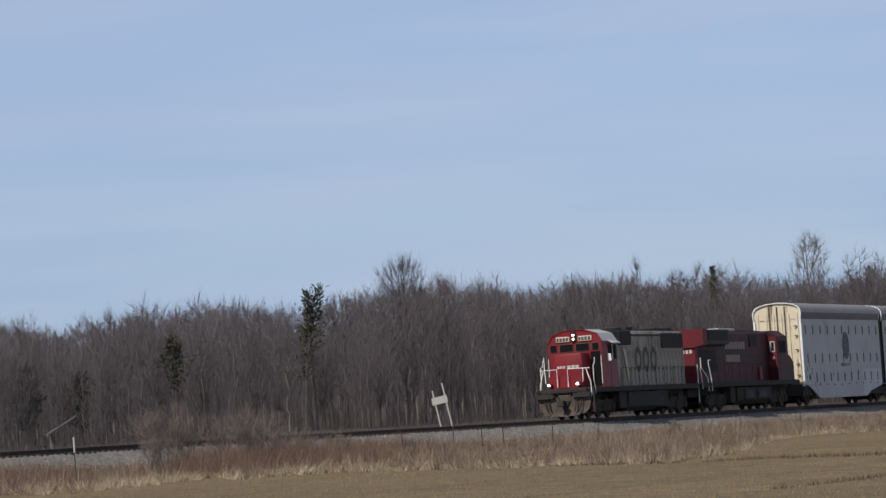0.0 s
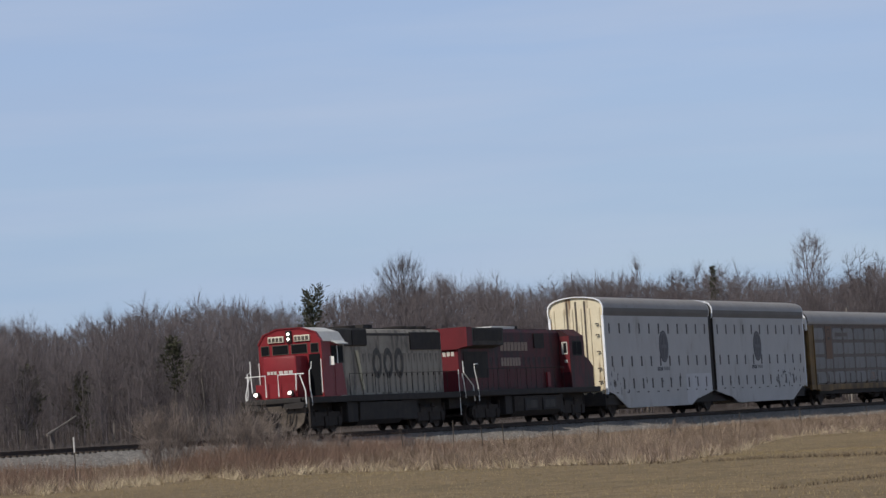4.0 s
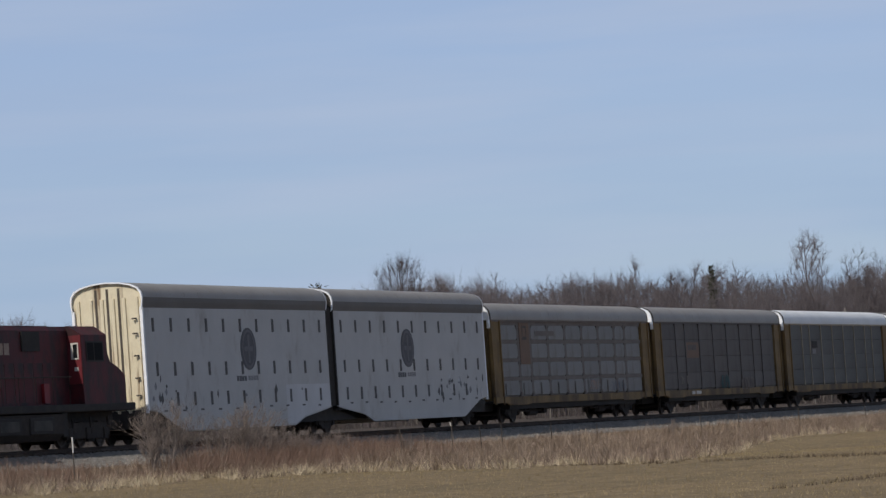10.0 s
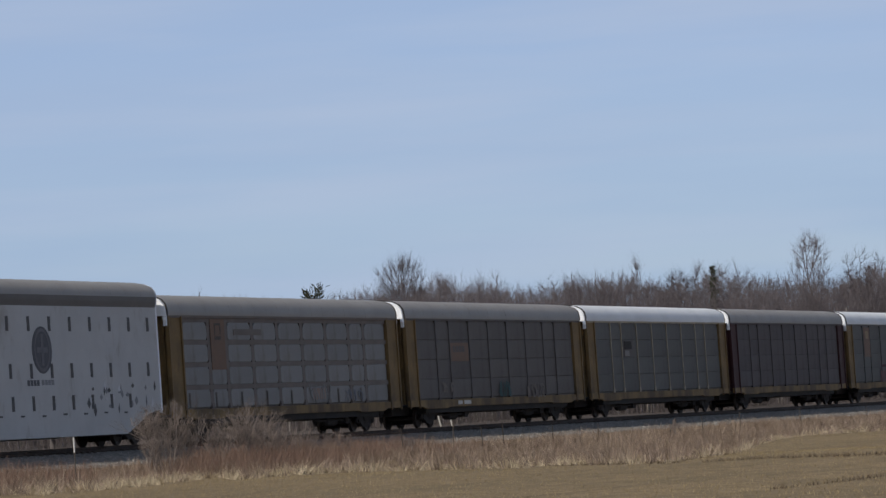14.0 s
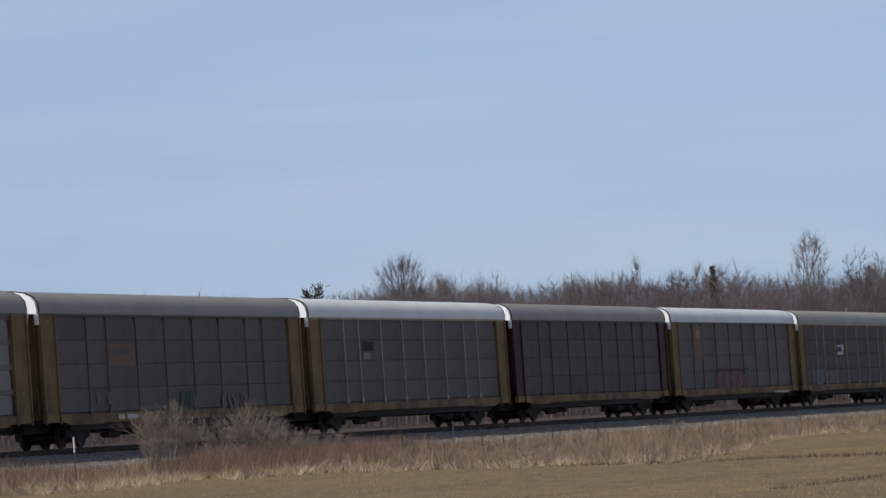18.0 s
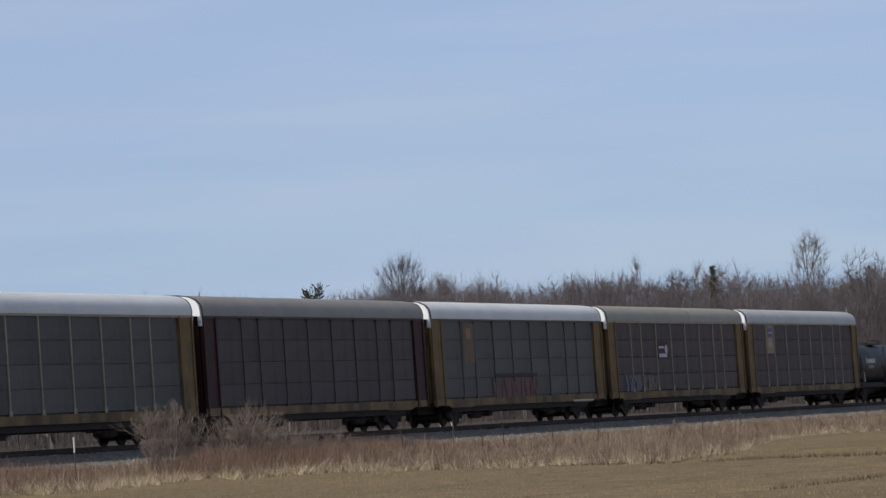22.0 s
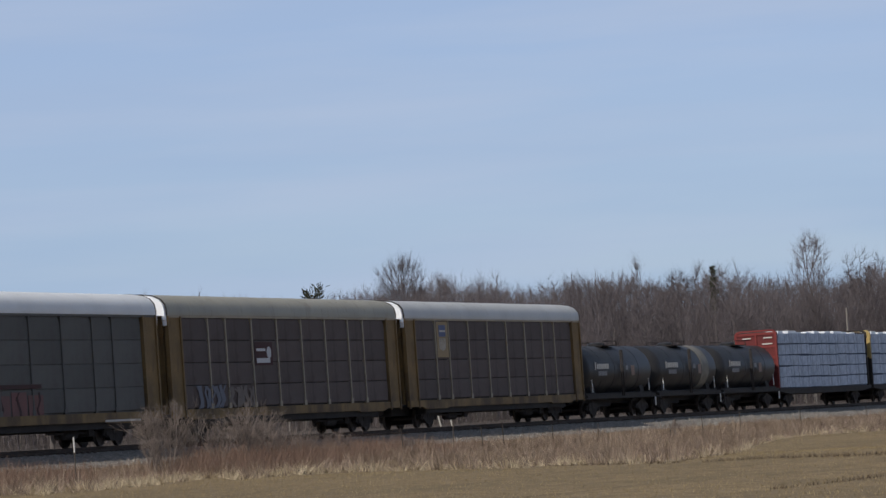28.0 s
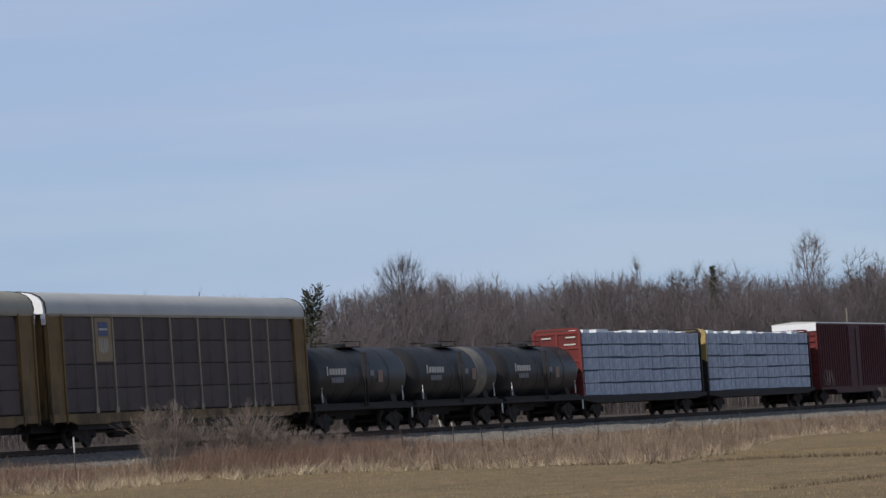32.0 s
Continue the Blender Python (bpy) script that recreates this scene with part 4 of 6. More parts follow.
PILOT = material("dusty_pilot", (0.135, 0.113, 0.094), 0.85, second=(0.06, 0.05, 0.044), scale=1.6, amount=0.95, grain=0.2)
PLATE = material("cream_number_board", (0.72, 0.70, 0.58), 0.4)
MARK_DARK = material("dark_marking", (0.075, 0.062, 0.052), 0.6, second=(0.13, 0.115, 0.10), scale=2, amount=0.8)
WORN_MARK = material("worn_dark_marking", (0.0585, 0.0538, 0.0491), 0.6, second=(0.14, 0.126, 0.108), scale=3, amount=0.8)
MARK_PALE = material("pale_marking", (0.60, 0.58, 0.54), 0.6, second=(0.4, 0.38, 0.35), scale=2)
STRIPE_CREAM = material("cream_stripe", (0.62, 0.56, 0.38), 0.6, second=(0.48, 0.42, 0.28), scale=2)
MARK_TAN = material("faded_tan_marking", (0.316, 0.234, 0.193), 0.6, second=(0.211, 0.129, 0.117), scale=1.5, amount=0.8)
LETTER_TAN = material("worn_cream_lettering", (0.386, 0.304, 0.246), 0.6, second=(0.222, 0.152, 0.129), scale=2.5, amount=0.9)
GLASS = material("dark_glass", (0.012, 0.013, 0.015), 0.6, gloss=0.03, grain=0.02, bump=0)
LAMP = glowing("headlight_glow", (1.0, 0.96, 0.88), 6.0)
TANK = material("black_tank_paint", (0.0246, 0.0257, 0.0304), 0.45, gloss=0.18, second=(0.0398, 0.0386, 0.0386), scale=0.8, amount=0.8, grain=0.1, stain=(0.0877, 0.0796, 0.0702), stain_amount=0.5, stain_at=0.54, stain_map=(0.9, 0.9, 0.5))
TANK_BAND = material("pale_spill_band", (0.246, 0.228, 0.193), 0.6, second=(0.14, 0.129, 0.111), scale=1.6, amount=0.8)
BOX_RED = material("oxide_red_boxcar", (0.0877, 0.0246, 0.0269), 0.6, second=(0.0608, 0.0211, 0.0234), scale=0.8, stain=(0.0819, 0.0351, 0.0351), stain_amount=0.6)
OX_END = material("dull_red_end", (0.16, 0.036, 0.036), 0.6, second=(0.11, 0.03, 0.03), scale=1.0, stain=(0.07, 0.03, 0.03), stain_amount=0.6)
BULK_RED = material("bright_red_bulkhead", (0.22, 0.045, 0.043), 0.55, second=(0.15, 0.035, 0.034), scale=1.4, stain=(0.25, 0.09, 0.07), stain_amount=0.4)
BULK_YELLOW = material("yellow_bulkhead", (0.48, 0.36, 0.15), 0.6, second=(0.36, 0.26, 0.11), scale=1.4)
WRAP = material("blue_white_wrap", (0.433, 0.497, 0.608), 0.4, second=(0.257, 0.316, 0.445), scale=2.2, amount=0.9, grain=0.2, grain_scale=5, stain=(0.129, 0.17, 0.281), stain_amount=0.7, stain_at=0.52, stain_scale=1.0, stain_map=(5.5, 5.5, 1.2), space="Object", per_object=0.06)
WRAP_TOP = material("loose_white_wrap", (0.78, 0.79, 0.80), 0.4, second=(0.62, 0.65, 0.70), scale=3, grain=0.08)
STRAP_PALE = material("pale_strap", (0.40, 0.45, 0.54), 0.5)
STRAP = material("dark_blue_gap", (0.06, 0.085, 0.15), 0.7)
SPRAY_RED = material("faded_red_spray", (0.199, 0.0994, 0.0959), 0.7, second=(0.14, 0.0877, 0.0842), scale=1.2, amount=0.9)
SPRAY_BLUE = material("faded_blue_spray", (0.181, 0.193, 0.234), 0.7, second=(0.129, 0.135, 0.158), scale=2)
SPRAY_TEAL = material("faded_teal_spray", (0.055, 0.10, 0.10), 0.7, second=(0.10, 0.13, 0.13), scale=2)
PLATE_TAN = material("faded_yellow_plate", (0.363, 0.275, 0.164), 0.65, second=(0.269, 0.211, 0.129), scale=2)
SHIELD_BLUE = material("faded_blue_shield", (0.12, 0.15, 0.27), 0.6)

CARS, WHEELS = [], []
CANT = -0.6


def car(name, label, category, middle, group=""):
    ob = thing(name, label, category, at=pose(middle, 0, 0, CANT), group=group)
    CARS.append((ob, middle))
    return ob


def wheelset_shape(radius):
    s = Shape().lathe("y", (0, 0, 0), [(-0.95, 0.08), (0.95, 0.08)], 8)
    for k in (-1, 1):
        s.lathe("y", (0, k * 0.75, 0), [(-k * 0.07, radius * 0.55), (-k * 0.065, radius + 0.025), (-k * 0.035, radius + 0.025), (-k * 0.03, radius),
                                       (k * 0.07, radius - 0.005), (k * 0.07, radius * 0.82), (k * 0.03, radius * 0.72), (k * 0.05, 0.13), (k * 0.09, 0.11)], 20)
    return s


def side_frame_shape(base):
    b = base / 2
    s = Shape().prism([(-b - 0.28, 0.44), (-b - 0.1, 0.34), (-b + 0.22, 0.40), (-0.45, 0.2), (0.45, 0.2), (b - 0.22, 0.40), (b + 0.1, 0.34), (b + 0.28, 0.44),
                       (b + 0.24, 0.62), (b - 0.1, 0.70), (0.4, 0.82), (-0.4, 0.82), (-b + 0.1, 0.70), (-b - 0.24, 0.62)], "y", -0.07, 0.07)
    for k in (-1, 1):
        s.lathe("y", (k * b, 0, 0.46), [(-0.12, 0.10), (0.12, 0.10)], 10)
    for k in range(3):
        s.lathe("z", (-0.2 + 0.2 * k, 0, 0.25), [(0, 0.085), (0.3, 0.085)], 8)
    return s


def bogie(parent, x, radius=0.46, base=1.78, axles=2, heavy=False):
    b = part("bogie", lambda: Shape().soft_box(-0.25, 0.25, -1.1, 1.1, 0.45, 0.78, 0.03).box(-0.35, 0.35, -0.4, 0.4, 0.4, 0.85), GREASE, parent,
             "greasy dark running gear", at=pose(x, 0, 0), key=("bolster", axles))
    for side in (-1, 1):
        if heavy:
            def frame_shape():
                e = base / 2 + 0.45
                s = Shape().prism([(-e, 0.5), (-e + 0.2, 0.32), (e - 0.2, 0.32), (e, 0.5), (e, 0.78), (e - 0.3, 0.95), (-e + 0.3, 0.95), (-e, 0.78)], "y", -0.09, 0.09)
                for q in range(axles):
                    ax = base * (q / (axles - 1) - 0.5)
                    s.soft_box(ax - 0.2, ax + 0.2, -0.16, 0.16, 0.3, 0.75, 0.03)
                    s.tube([(ax + 0.28, 0.1 * side, 0.5), (ax + 0.30, 0.1 * side, 1.15)], 0.06)
                return s
            part("side_frame", frame_shape, GREASE, b, at=pose(0, side * 1.02, 0), key=("heavy", axles, side))
        else:
            part("side_frame", lambda: side_frame_shape(base), GREASE, b, at=pose(0, side * 1.0, 0), key=("side", base))
    part("brake_rigging", lambda: Shape().box(-0.3, 0.3, -0.85, 0.85, 0.2, 0.5), BLACK, b, at=pose(-base / 4 if axles > 2 else 0, 0, 0), key="rigging")
    if axles > 2:
        part("brake_rigging", lambda: None, BLACK, b, at=pose(base / 4, 0, 0), key="rigging")
    for q in range(axles):
        w = part("wheelset", lambda: wheelset_shape(radius), WHEEL, b, at=pose(base * (q / (axles - 1) - 0.5), 0, radius), key=("wheelset", radius), smooth=True)
        WHEELS.append((w, radius))
    return b


def coupler(parent, x, k):
    part("coupler", lambda: Shape().box(0, 0.55, -0.09, 0.09, 0.74, 0.96).soft_box(0.45, 0.78, -0.17, 0.17, 0.68, 1.02, 0.04), GREASE, parent,
         at=pose(x, 0, 0, 0, 0, 0 if k > 0 else 180), key="coupler")


def ladder_shape(z0, z1, width=0.42):
    s = Shape()
    for k in (-1, 1):
        s.box(k * width / 2 - 0.025, k * width / 2 + 0.025, -0.03, 0.03, z0, z1)
    z = z0 + 0.15
    while z < z1:
        s.box(-width / 2, width / 2, -0.02, 0.02, z, z + 0.03)
        z += 0.38
    return s


def spray(parent, x0, x1, z0, z1, seed, n, thick, mat, label, y):
    """Loose bent strips, like worn spray paint, each a part."""
    r = random.Random(seed)
    for i in range(n):
        a = x0 + (x1 - x0) * (i + r.uniform(0, 0.8)) / n
        pts = [(a + r.uniform(-0.25, 0.25), z0 + (z1 - z0) * f * r.uniform(0.85, 1.0)) for f in (0.0, 0.35, 0.7, 1.0)]
        w = thick * r.uniform(0.7, 1.6)
        line = [(p[0] - w, p[1]) for p in pts] + [(p[0] + w, p[1] + 0.03) for p in pts][::-1]
        part("graffiti", Shape().prism(line, "y", y - 0.002 - 0.0015 * (i % 3), y + 0.002), mat, parent, label)


def bar_row(parent, name, x0, x1, z0, z1, n, mat, y, label=""):
    """A row of plain upright bars in place of writing, each a part."""
    step = (x1 - x0) / n
    for i in range(n):
        part(name, lambda: Shape().box(0, step * 0.8, -0.005, 0.0, 0, z1 - z0), mat, parent, label, at=pose(x0 + i * step, y, z0), key=("bar", round(step, 3), round(z1 - z0, 3)))


# ---- enclosed car-carrier wagons ----
RACK = 27.5
COLUMNS = [2.95, 1.95, 2.95, 2.95, 2.95, 2.95, 2.95, 1.95, 2.95]
ROOF_LINE = [(-1.52, 5.16), (-1.53, 5.30), (-1.47, 5.60), (-1.30, 5.81), (-0.98, 5.97), (-0.5, 6.06), (0, 6.09), (0.5, 6.06), (0.98, 5.97), (1.30, 5.81), (1.47, 5.60), (1.53, 5.30), (1.52, 5.16)]


def roof_shape(line, length, seams):
    s = Shape()
    inner = [(y * 0.97, z - 0.05) for y, z in line]
    s.prism(line + inner[::-1], "x", -length / 2, length / 2)
    for i in range(1, seams):
        x = -length / 2 + length * i / seams
        k = len(line)
        pts = [(y * 1.0015, z + 0.003) for y, z in line]
        s.prism(pts + line[::-1], "x", x - 0.03, x + 0.03)
    return s


def panel_shape(w, h, top=0.03, foot=0.03):
    """A sheet-steel side panel with rounded corners, its face at y = -0.03 and a chamfered edge."""
    def line(k):
        pts = []
        for cx, cz, r, a0 in ((w - k, k, foot, 270), (w - k, h - k, top, 0), (k, h - k, top, 90), (k, k, foot, 180)):
            sx, sz = (-1 if cx > w / 2 else 1), (-1 if cz > h / 2 else 1)
            for q in range(4):
                a = radians(a0 + 30 * q)
                pts.append((cx + sx * r + r * math.cos(a), cz + sz * r + r * math.sin(a)))
        return pts
    out, face = line(0.0), line(0.018)
    n = len(out)
    verts = [(x, 0.02, z) for x, z in out] + [(x, -0.018, z) for x, z in out] + [(x, -0.03, z) for x, z in face]
    faces = [tuple(range(n)), tuple(range(2 * n, 3 * n))[::-1]]
    for k in (0, n):
        faces += [(k + i, k + (i + 1) % n, k + n + (i + 1) % n, k + n + i) for i in range(n)]
    return Shape().add(verts, faces)


def car_carrier(middle, label, panel, posts, sill, ends, roof, inner, gap=0.028, top=5.08, post=0.055, proud=-1.49, corner=0.03):
    c = car("autorack_wagon", label, "railway wagon", middle, "car-carrier wagons of the train")
    h = RACK / 2
    part("underframe", lambda: Shape().box(-h + 0.3, h - 0.3, -0.45, 0.45, 0.62, 1.0).box(-11.0, 11.0, -1.3, 1.3, 0.66, 0.98).box(-h + 0.15, h - 0.15, -1.4, 1.4, 0.98, 1.08), BLACK, c, key="rack_frame")
    part("inner_wall", lambda: Shape().box(-h + 0.4, h - 0.4, -1.36, -1.30, 1.08, 5.12).box(-h + 0.4, h - 0.4, 1.30, 1.36, 1.08, 5.12), inner, c, key="rack_inner")
    for side in (-1, 1):
        turn = 0 if side < 0 else 180
        part("side_sill", lambda: Shape().prism([(-h, 0.98), (-11.9, 0.98), (-11.4, 0.86), (-8.4, 0.86), (-8.0, 0.92), (8.0, 0.92), (8.4, 0.86), (11.4, 0.86), (11.9, 0.98), (h, 0.98), (h, 1.28), (-h, 1.28)], "y", -1.5, -1.41),
             sill, c, at=pose(0, 0, 0, 0, 0, turn), key="rack_sill")
        x = -12.3
        rows = 4
        span = (top - 1.34) / rows
        for i, w in enumerate(COLUMNS):
            for r in range(rows):
                part("panel", lambda: panel_shape(w - 2 * post - 0.012, span - gap, max(corner, 0.3 if r == rows - 1 else 0), corner), panel, c, at=pose(x + post + 0.006, -1.42, 1.34 + r * span, 0, 0, 0) if side < 0 else pose(-x - post - 0.006, 1.42, 1.34 + r * span, 0, 0, 180),
                     key=("panel", w, gap, top, corner, r == rows - 1))
            x += w
            if i < len(COLUMNS) - 1:
                part("post", lambda: Shape().box(-post, post, proud, -1.37, 1.28, top + 0.03).box(-0.14, 0.14, -1.495, -1.47, 1.2, 1.5), posts, c, at=pose(x, 0, 0) if side < 0 else pose(-x, 0, 0, 0, 0, 180), key=("post", top, post))
        for k in (-1, 1):
            a = k * (12.3 + h) / 2
            ep = part("end_post", lambda: Shape().box(-0.72, 0.72, -1.48, -1.38, 1.0, 5.1), ends, c, at=pose(a, 0, 0, 0, 0, turn), key="end_post")
            for q in (-0.66, 0.66):
                part("stile", lambda: Shape().box(-0.06, 0.06, -1.54, -1.482, 0.9, 5.12), ends, ep, at=pose(q, 0, 0), key="end_stile")
        part("top_rail", lambda: Shape().box(-h, h, -1.51, -1.4, 5.06, 5.18), posts, c, at=pose(0, 0, 0, 0, 0, turn), key="top_rail")
    for k in (-1, 1):
        door = part("end_door", lambda: Shape().box(-0.04, 0.04, -1.40, 1.40, 1.1, 5.14), ends, c, at=pose(k * (h - 0.25), 0, 0, 0, 0, 0 if k > 0 else 180), key="rack_door")
        for q in range(7):
            part("door_rib", lambda: Shape().box(0.042, 0.10, -0.045, 0.045, 1.12, 5.1), ends, door, at=pose(0, -1.2 + q * 0.4, 0), key="rack_door_rib")
        part("roof_end", lambda: Shape().prism([(y * 0.975, z - 0.02) for y, z in ROOF_LINE], "x", -0.07, 0.07), ROOF_END, c, "bright bare-metal roof end", at=pose(k * (h + (0.13 if k < 0 else -0.04)), 0, 0), key="rack_roof_end")
        part("end_seal", lambda: Shape().prism([(y * 1.012, z + 0.015) for y, z in ROOF_LINE] + [(y * 0.95, z - 0.09) for y, z in ROOF_LINE][::-1], "x", -0.025, 0.025), BLACK, c, at=pose(k * (h + (0.03 if k < 0 else -0.02)), 0, 0), key="rack_seal")
        for y in (-1.42, 1.42):
            part("door_bracket", lambda: Shape().soft_box(-0.05, 0.05, -0.08, 0.08, 4.72, 5.16, 0.02).box(-0.22, -0.05, -0.06, 0.02, 4.96, 5.08), ROOF_END, c, "bare-metal bracket at the door top", at=pose(k * (h + 0.08), y, 0, 0, 0, 0 if k < 0 else 180), key="rack_bracket")
        part("brake_step", lambda: Shape().box(-0.12, 0.12, -1.2, 1.2, 1.05, 1.1), GREASE, c, at=pose(k * (h + 0.05), 0, 0), key="rack_step")
        part("brake_gear", lambda: Shape().lathe("x", (0, -0.75, 0.5), [(-0.7, 0.05), (-0.6, 0.2), (0.6, 0.2), (0.7, 0.05)], 10).box(-2.2, 2.4, -0.9, -0.8, 0.52, 0.6).box(1.5, 2.0, -1.0, -0.5, 0.4, 0.7), GREASE, c, at=pose(k * 6.0, 0, 0), key="rack_brake")
        bogie(c, k * 9.9)
        coupler(c, k * (h - 0.25), k)
    part("roof", lambda: roof_shape(ROOF_LINE, RACK, 20), roof, c, smooth=True, key="rack_roof")
    return c


def mark(c, name, x0, x1, z0, z1, mat, label="", y=-1.465):
    return part(name, Shape().box(x0, x1, y - 0.012, y, z0, z1), mat, c, label)


J0, PITCH_CAR = 143.35, 28.65
spot = [J0 + PITCH_CAR * (i + 0.5) for i in range(7)]
rack = car_carrier(spot[0], "car-carrier wagon with pale grey panels and worn yellow ends", GALV, BAND, YELLOW, YELLOW, ROOF_GREY, BAND, 0.2, post=0.16, proud=-1.447, corner=0.16)
for turn in (0, 180):
    for i in range(4):
        z = 1.34 + (i + 1) * 0.935 - 0.2
        part("band", lambda: Shape().box(-12.28, 12.28, -1.444, -1.40, 0, 0.196), BAND, rack, "dull band between the panels", at=pose(0, 0, z + 0.002, 0, 0, turn), key="rack_band")
mark(rack, "plate", -9.2, -7.6, 2.9, 5.02, FADED_ORANGE, "faded orange-brown plate")
part("emblem", Shape().box(-8.75, -8.05, -0.005, 0.0, 4.75, 4.85).box(-8.75, -8.65, -0.005, 0.0, 4.35, 4.85).box(-8.15, -8.05, -0.005, 0.0, 4.35, 4.85).box(-8.75, -8.05, -0.005, 0, 4.15, 4.3), MARK_DARK, rack, at=pose(0, -1.48, 0))
mark(rack, "reporting_mark", -6.6, -3.4, 4.35, 4.6, BAND, "faded dark lettering strip")
mark(rack, "patch", 2.3, 3.9, 1.5, 2.0, MARK_TAN, "pale rubbed patch")
spray(rack, 1.9, 4.4, 1.35, 2.2, 41, 9, 0.05, GALV, "pale spray paint", -1.485)
spray(rack, 6.4, 8.6, 1.35, 1.9, 42, 7, 0.05, SPRAY_BLUE, "pale blue spray paint", -1.485)
for q in range(8):
    mark(rack, "rust_streak", -11.9 + 2.9 * q, -11.75 + 2.9 * q, 1.36, 1.95, MARK_DARK, "dark streak at the panel joint", y=-1.4625)
rack = car_carrier(spot[1], "grimy car-carrier wagon with dark panels and yellow ends", GALV_DARK, GALV_DARK, YELLOW, YELLOW, ROOF_GREY, GALV_DARK, 0.012)
mark(rack, "plate", -7.3, -4.7, 3.1, 4.0, FADED_ORANGE, "faded orange-brown plate")
bar_row(rack, "writing", -7.0, -5.2, 3.55, 3.85, 4, GALV_DARK, -1.48)
spray(rack, -9.0, -7.0, 1.6, 2.1, 5, 6, 0.07, BAND, "pale spray paint", -1.49)
spray(rack, 4.2, 6.8, 1.2, 1.95, 15, 8, 0.08, BAND, "pale spray paint", -1.51)
spray(rack, -0.4, 1.4, 1.3, 2.1, 6, 6, 0.09, SPRAY_TEAL, "teal spray paint", -1.50)
mark(rack, "label_plate", -6.8, -6.2, 1.02, 1.2, MARK_PALE, y=-1.505)
mark(rack, "label_plate", -5.9, -4.9, 1.02, 1.2, MARK_PALE, y=-1.505)
rack = car_carrier(spot[2], "car-carrier wagon with green-grey panels and a white roof", GALV_GREEN, POST_TAN, YELLOW, YELLOW, ROOF_WHITE, GALV_GREEN, 0.012)
mark(rack, "plate", -7.1, -5.0, 3.2, 4.1, GALV_DARK, "dull grey plate")
mark(rack, "emblem", -6.95, -5.6, 3.62, 4.05, BLACK, "dark square emblem", y=-1.48)
mark(rack, "emblem_foot", -6.95, -6.1, 3.25, 3.55, GALV, "pale square under the emblem", y=-1.48)
rack = car_carrier(spot[3], "dark car-carrier wagon with maroon ends and a grey roof", PANEL_MAUVE, PANEL_MAUVE, YELLOW, MAROON, ROOF_GREY, PANEL_MAUVE, 0.012)
rack = car_carrier(spot[4], "car-carrier wagon with spray paint, yellow ends and a white roof", GALV_GREEN, GALV_GREEN, YELLOW, YELLOW, ROOF_WHITE, GALV_GREEN, 0.012)
mark(rack, "plate", -9.1, -7.4, 3.0, 4.95, FADED_ORANGE, "faded orange-brown plate")
bar_row(rack, "writing", -8.6, -7.9, 4.2, 4.7, 2, PLATE_TAN, -1.48)
for q in range(5):
    mark(rack, "spray_field", -5.0 + 1.5 * q, -3.65 + 1.5 * q, 1.15, 2.05 + 0.12 * (q % 2), SPRAY_RED, "faded red spray paint")
spray(rack, -5.2, 2.7, 1.1, 2.3, 8, 5, 0.06, MAROON, "dark red spray paint", -1.482)
mark(rack, "spray_line", -4.6, 2.2, 2.3, 2.46, MAROON, "dark red spray line", y=-1.489)
mark(rack, "writing", 8.0, 11.5, 0.92, 1.0, MARK_PALE, y=-1.505)
rack = car_carrier(spot[5], "brown car-carrier wagon with blue spray paint and a stained roof", PANEL_BROWN, POST_TAN, YELLOW, YELLOW, ROOF_BEIGE, BLACK)
spray(rack, -10.8, -8.0, 1.3, 2.3, 9, 9, 0.12, SPRAY_BLUE, "pale blue spray paint", -1.49)
spray(rack, -7.4, -4.6, 1.3, 2.2, 10, 9, 0.12, BAND, "white spray paint", -1.49)
mark(rack, "emblem_plate", -4.25, -2.15, 3.05, 4.05, MAROON, "dark square emblem plate")
part("emblem", Shape().box(-4.05, -2.5, -0.006, 0, 3.16, 3.36).box(-4.05, -3.0, -0.006, 0, 3.66, 3.78).lathe("y", (-2.6, 0, 3.6), [(-0.006, 0.26), (0.0, 0.26)], 20), PATCH, rack, "white bars and round emblem", at=pose(0, -1.478, 0))
rack = car_carrier(spot[6], "brown-grey car-carrier wagon with a shield plate and pale roof", PANEL_BROWN, POST_TAN, YELLOW, YELLOW, ROOF_PALE, BLACK)
mark(rack, "plate", -9.15, -7.55, 3.3, 5.02, PLATE_TAN, "faded yellow plate")
mark(rack, "shield", -8.85, -7.9, 4.3, 4.85, SHIELD_BLUE, "faded blue shield", y=-1.478)
mark(rack, "shield_band", -8.78, -7.97, 4.52, 4.6, MARK_PALE, y=-1.491)
for i in range(6):
    mark(rack, "stripe", -8.83 + 0.16 * i, -8.77 + 0.16 * i, 3.6 + 0.04 * abs(i - 2.5), 4.22, MARK_PALE, y=-1.4785)

def ring_shape(inner, outer, depth, n=24):
    """A flat oval ring facing along y."""
    pts = []
    for y in (-depth, depth):
        for q in (inner, outer):
            pts += [(q * math.cos(2 * math.pi * i / n), y, 1.15 * q * math.sin(2 * math.pi * i / n)) for i in range(n)]
    faces = []
    for i in range(n):
        j = (i + 1) % n
        faces += [(i, j, n + j, n + i), (2 * n + i, 3 * n + i, 3 * n + j, 2 * n + j), (i, 2 * n + i, 2 * n + j, j), (n + i, n + j, 3 * n + j, 3 * n + i)]
    return Shape().add(pts, faces)


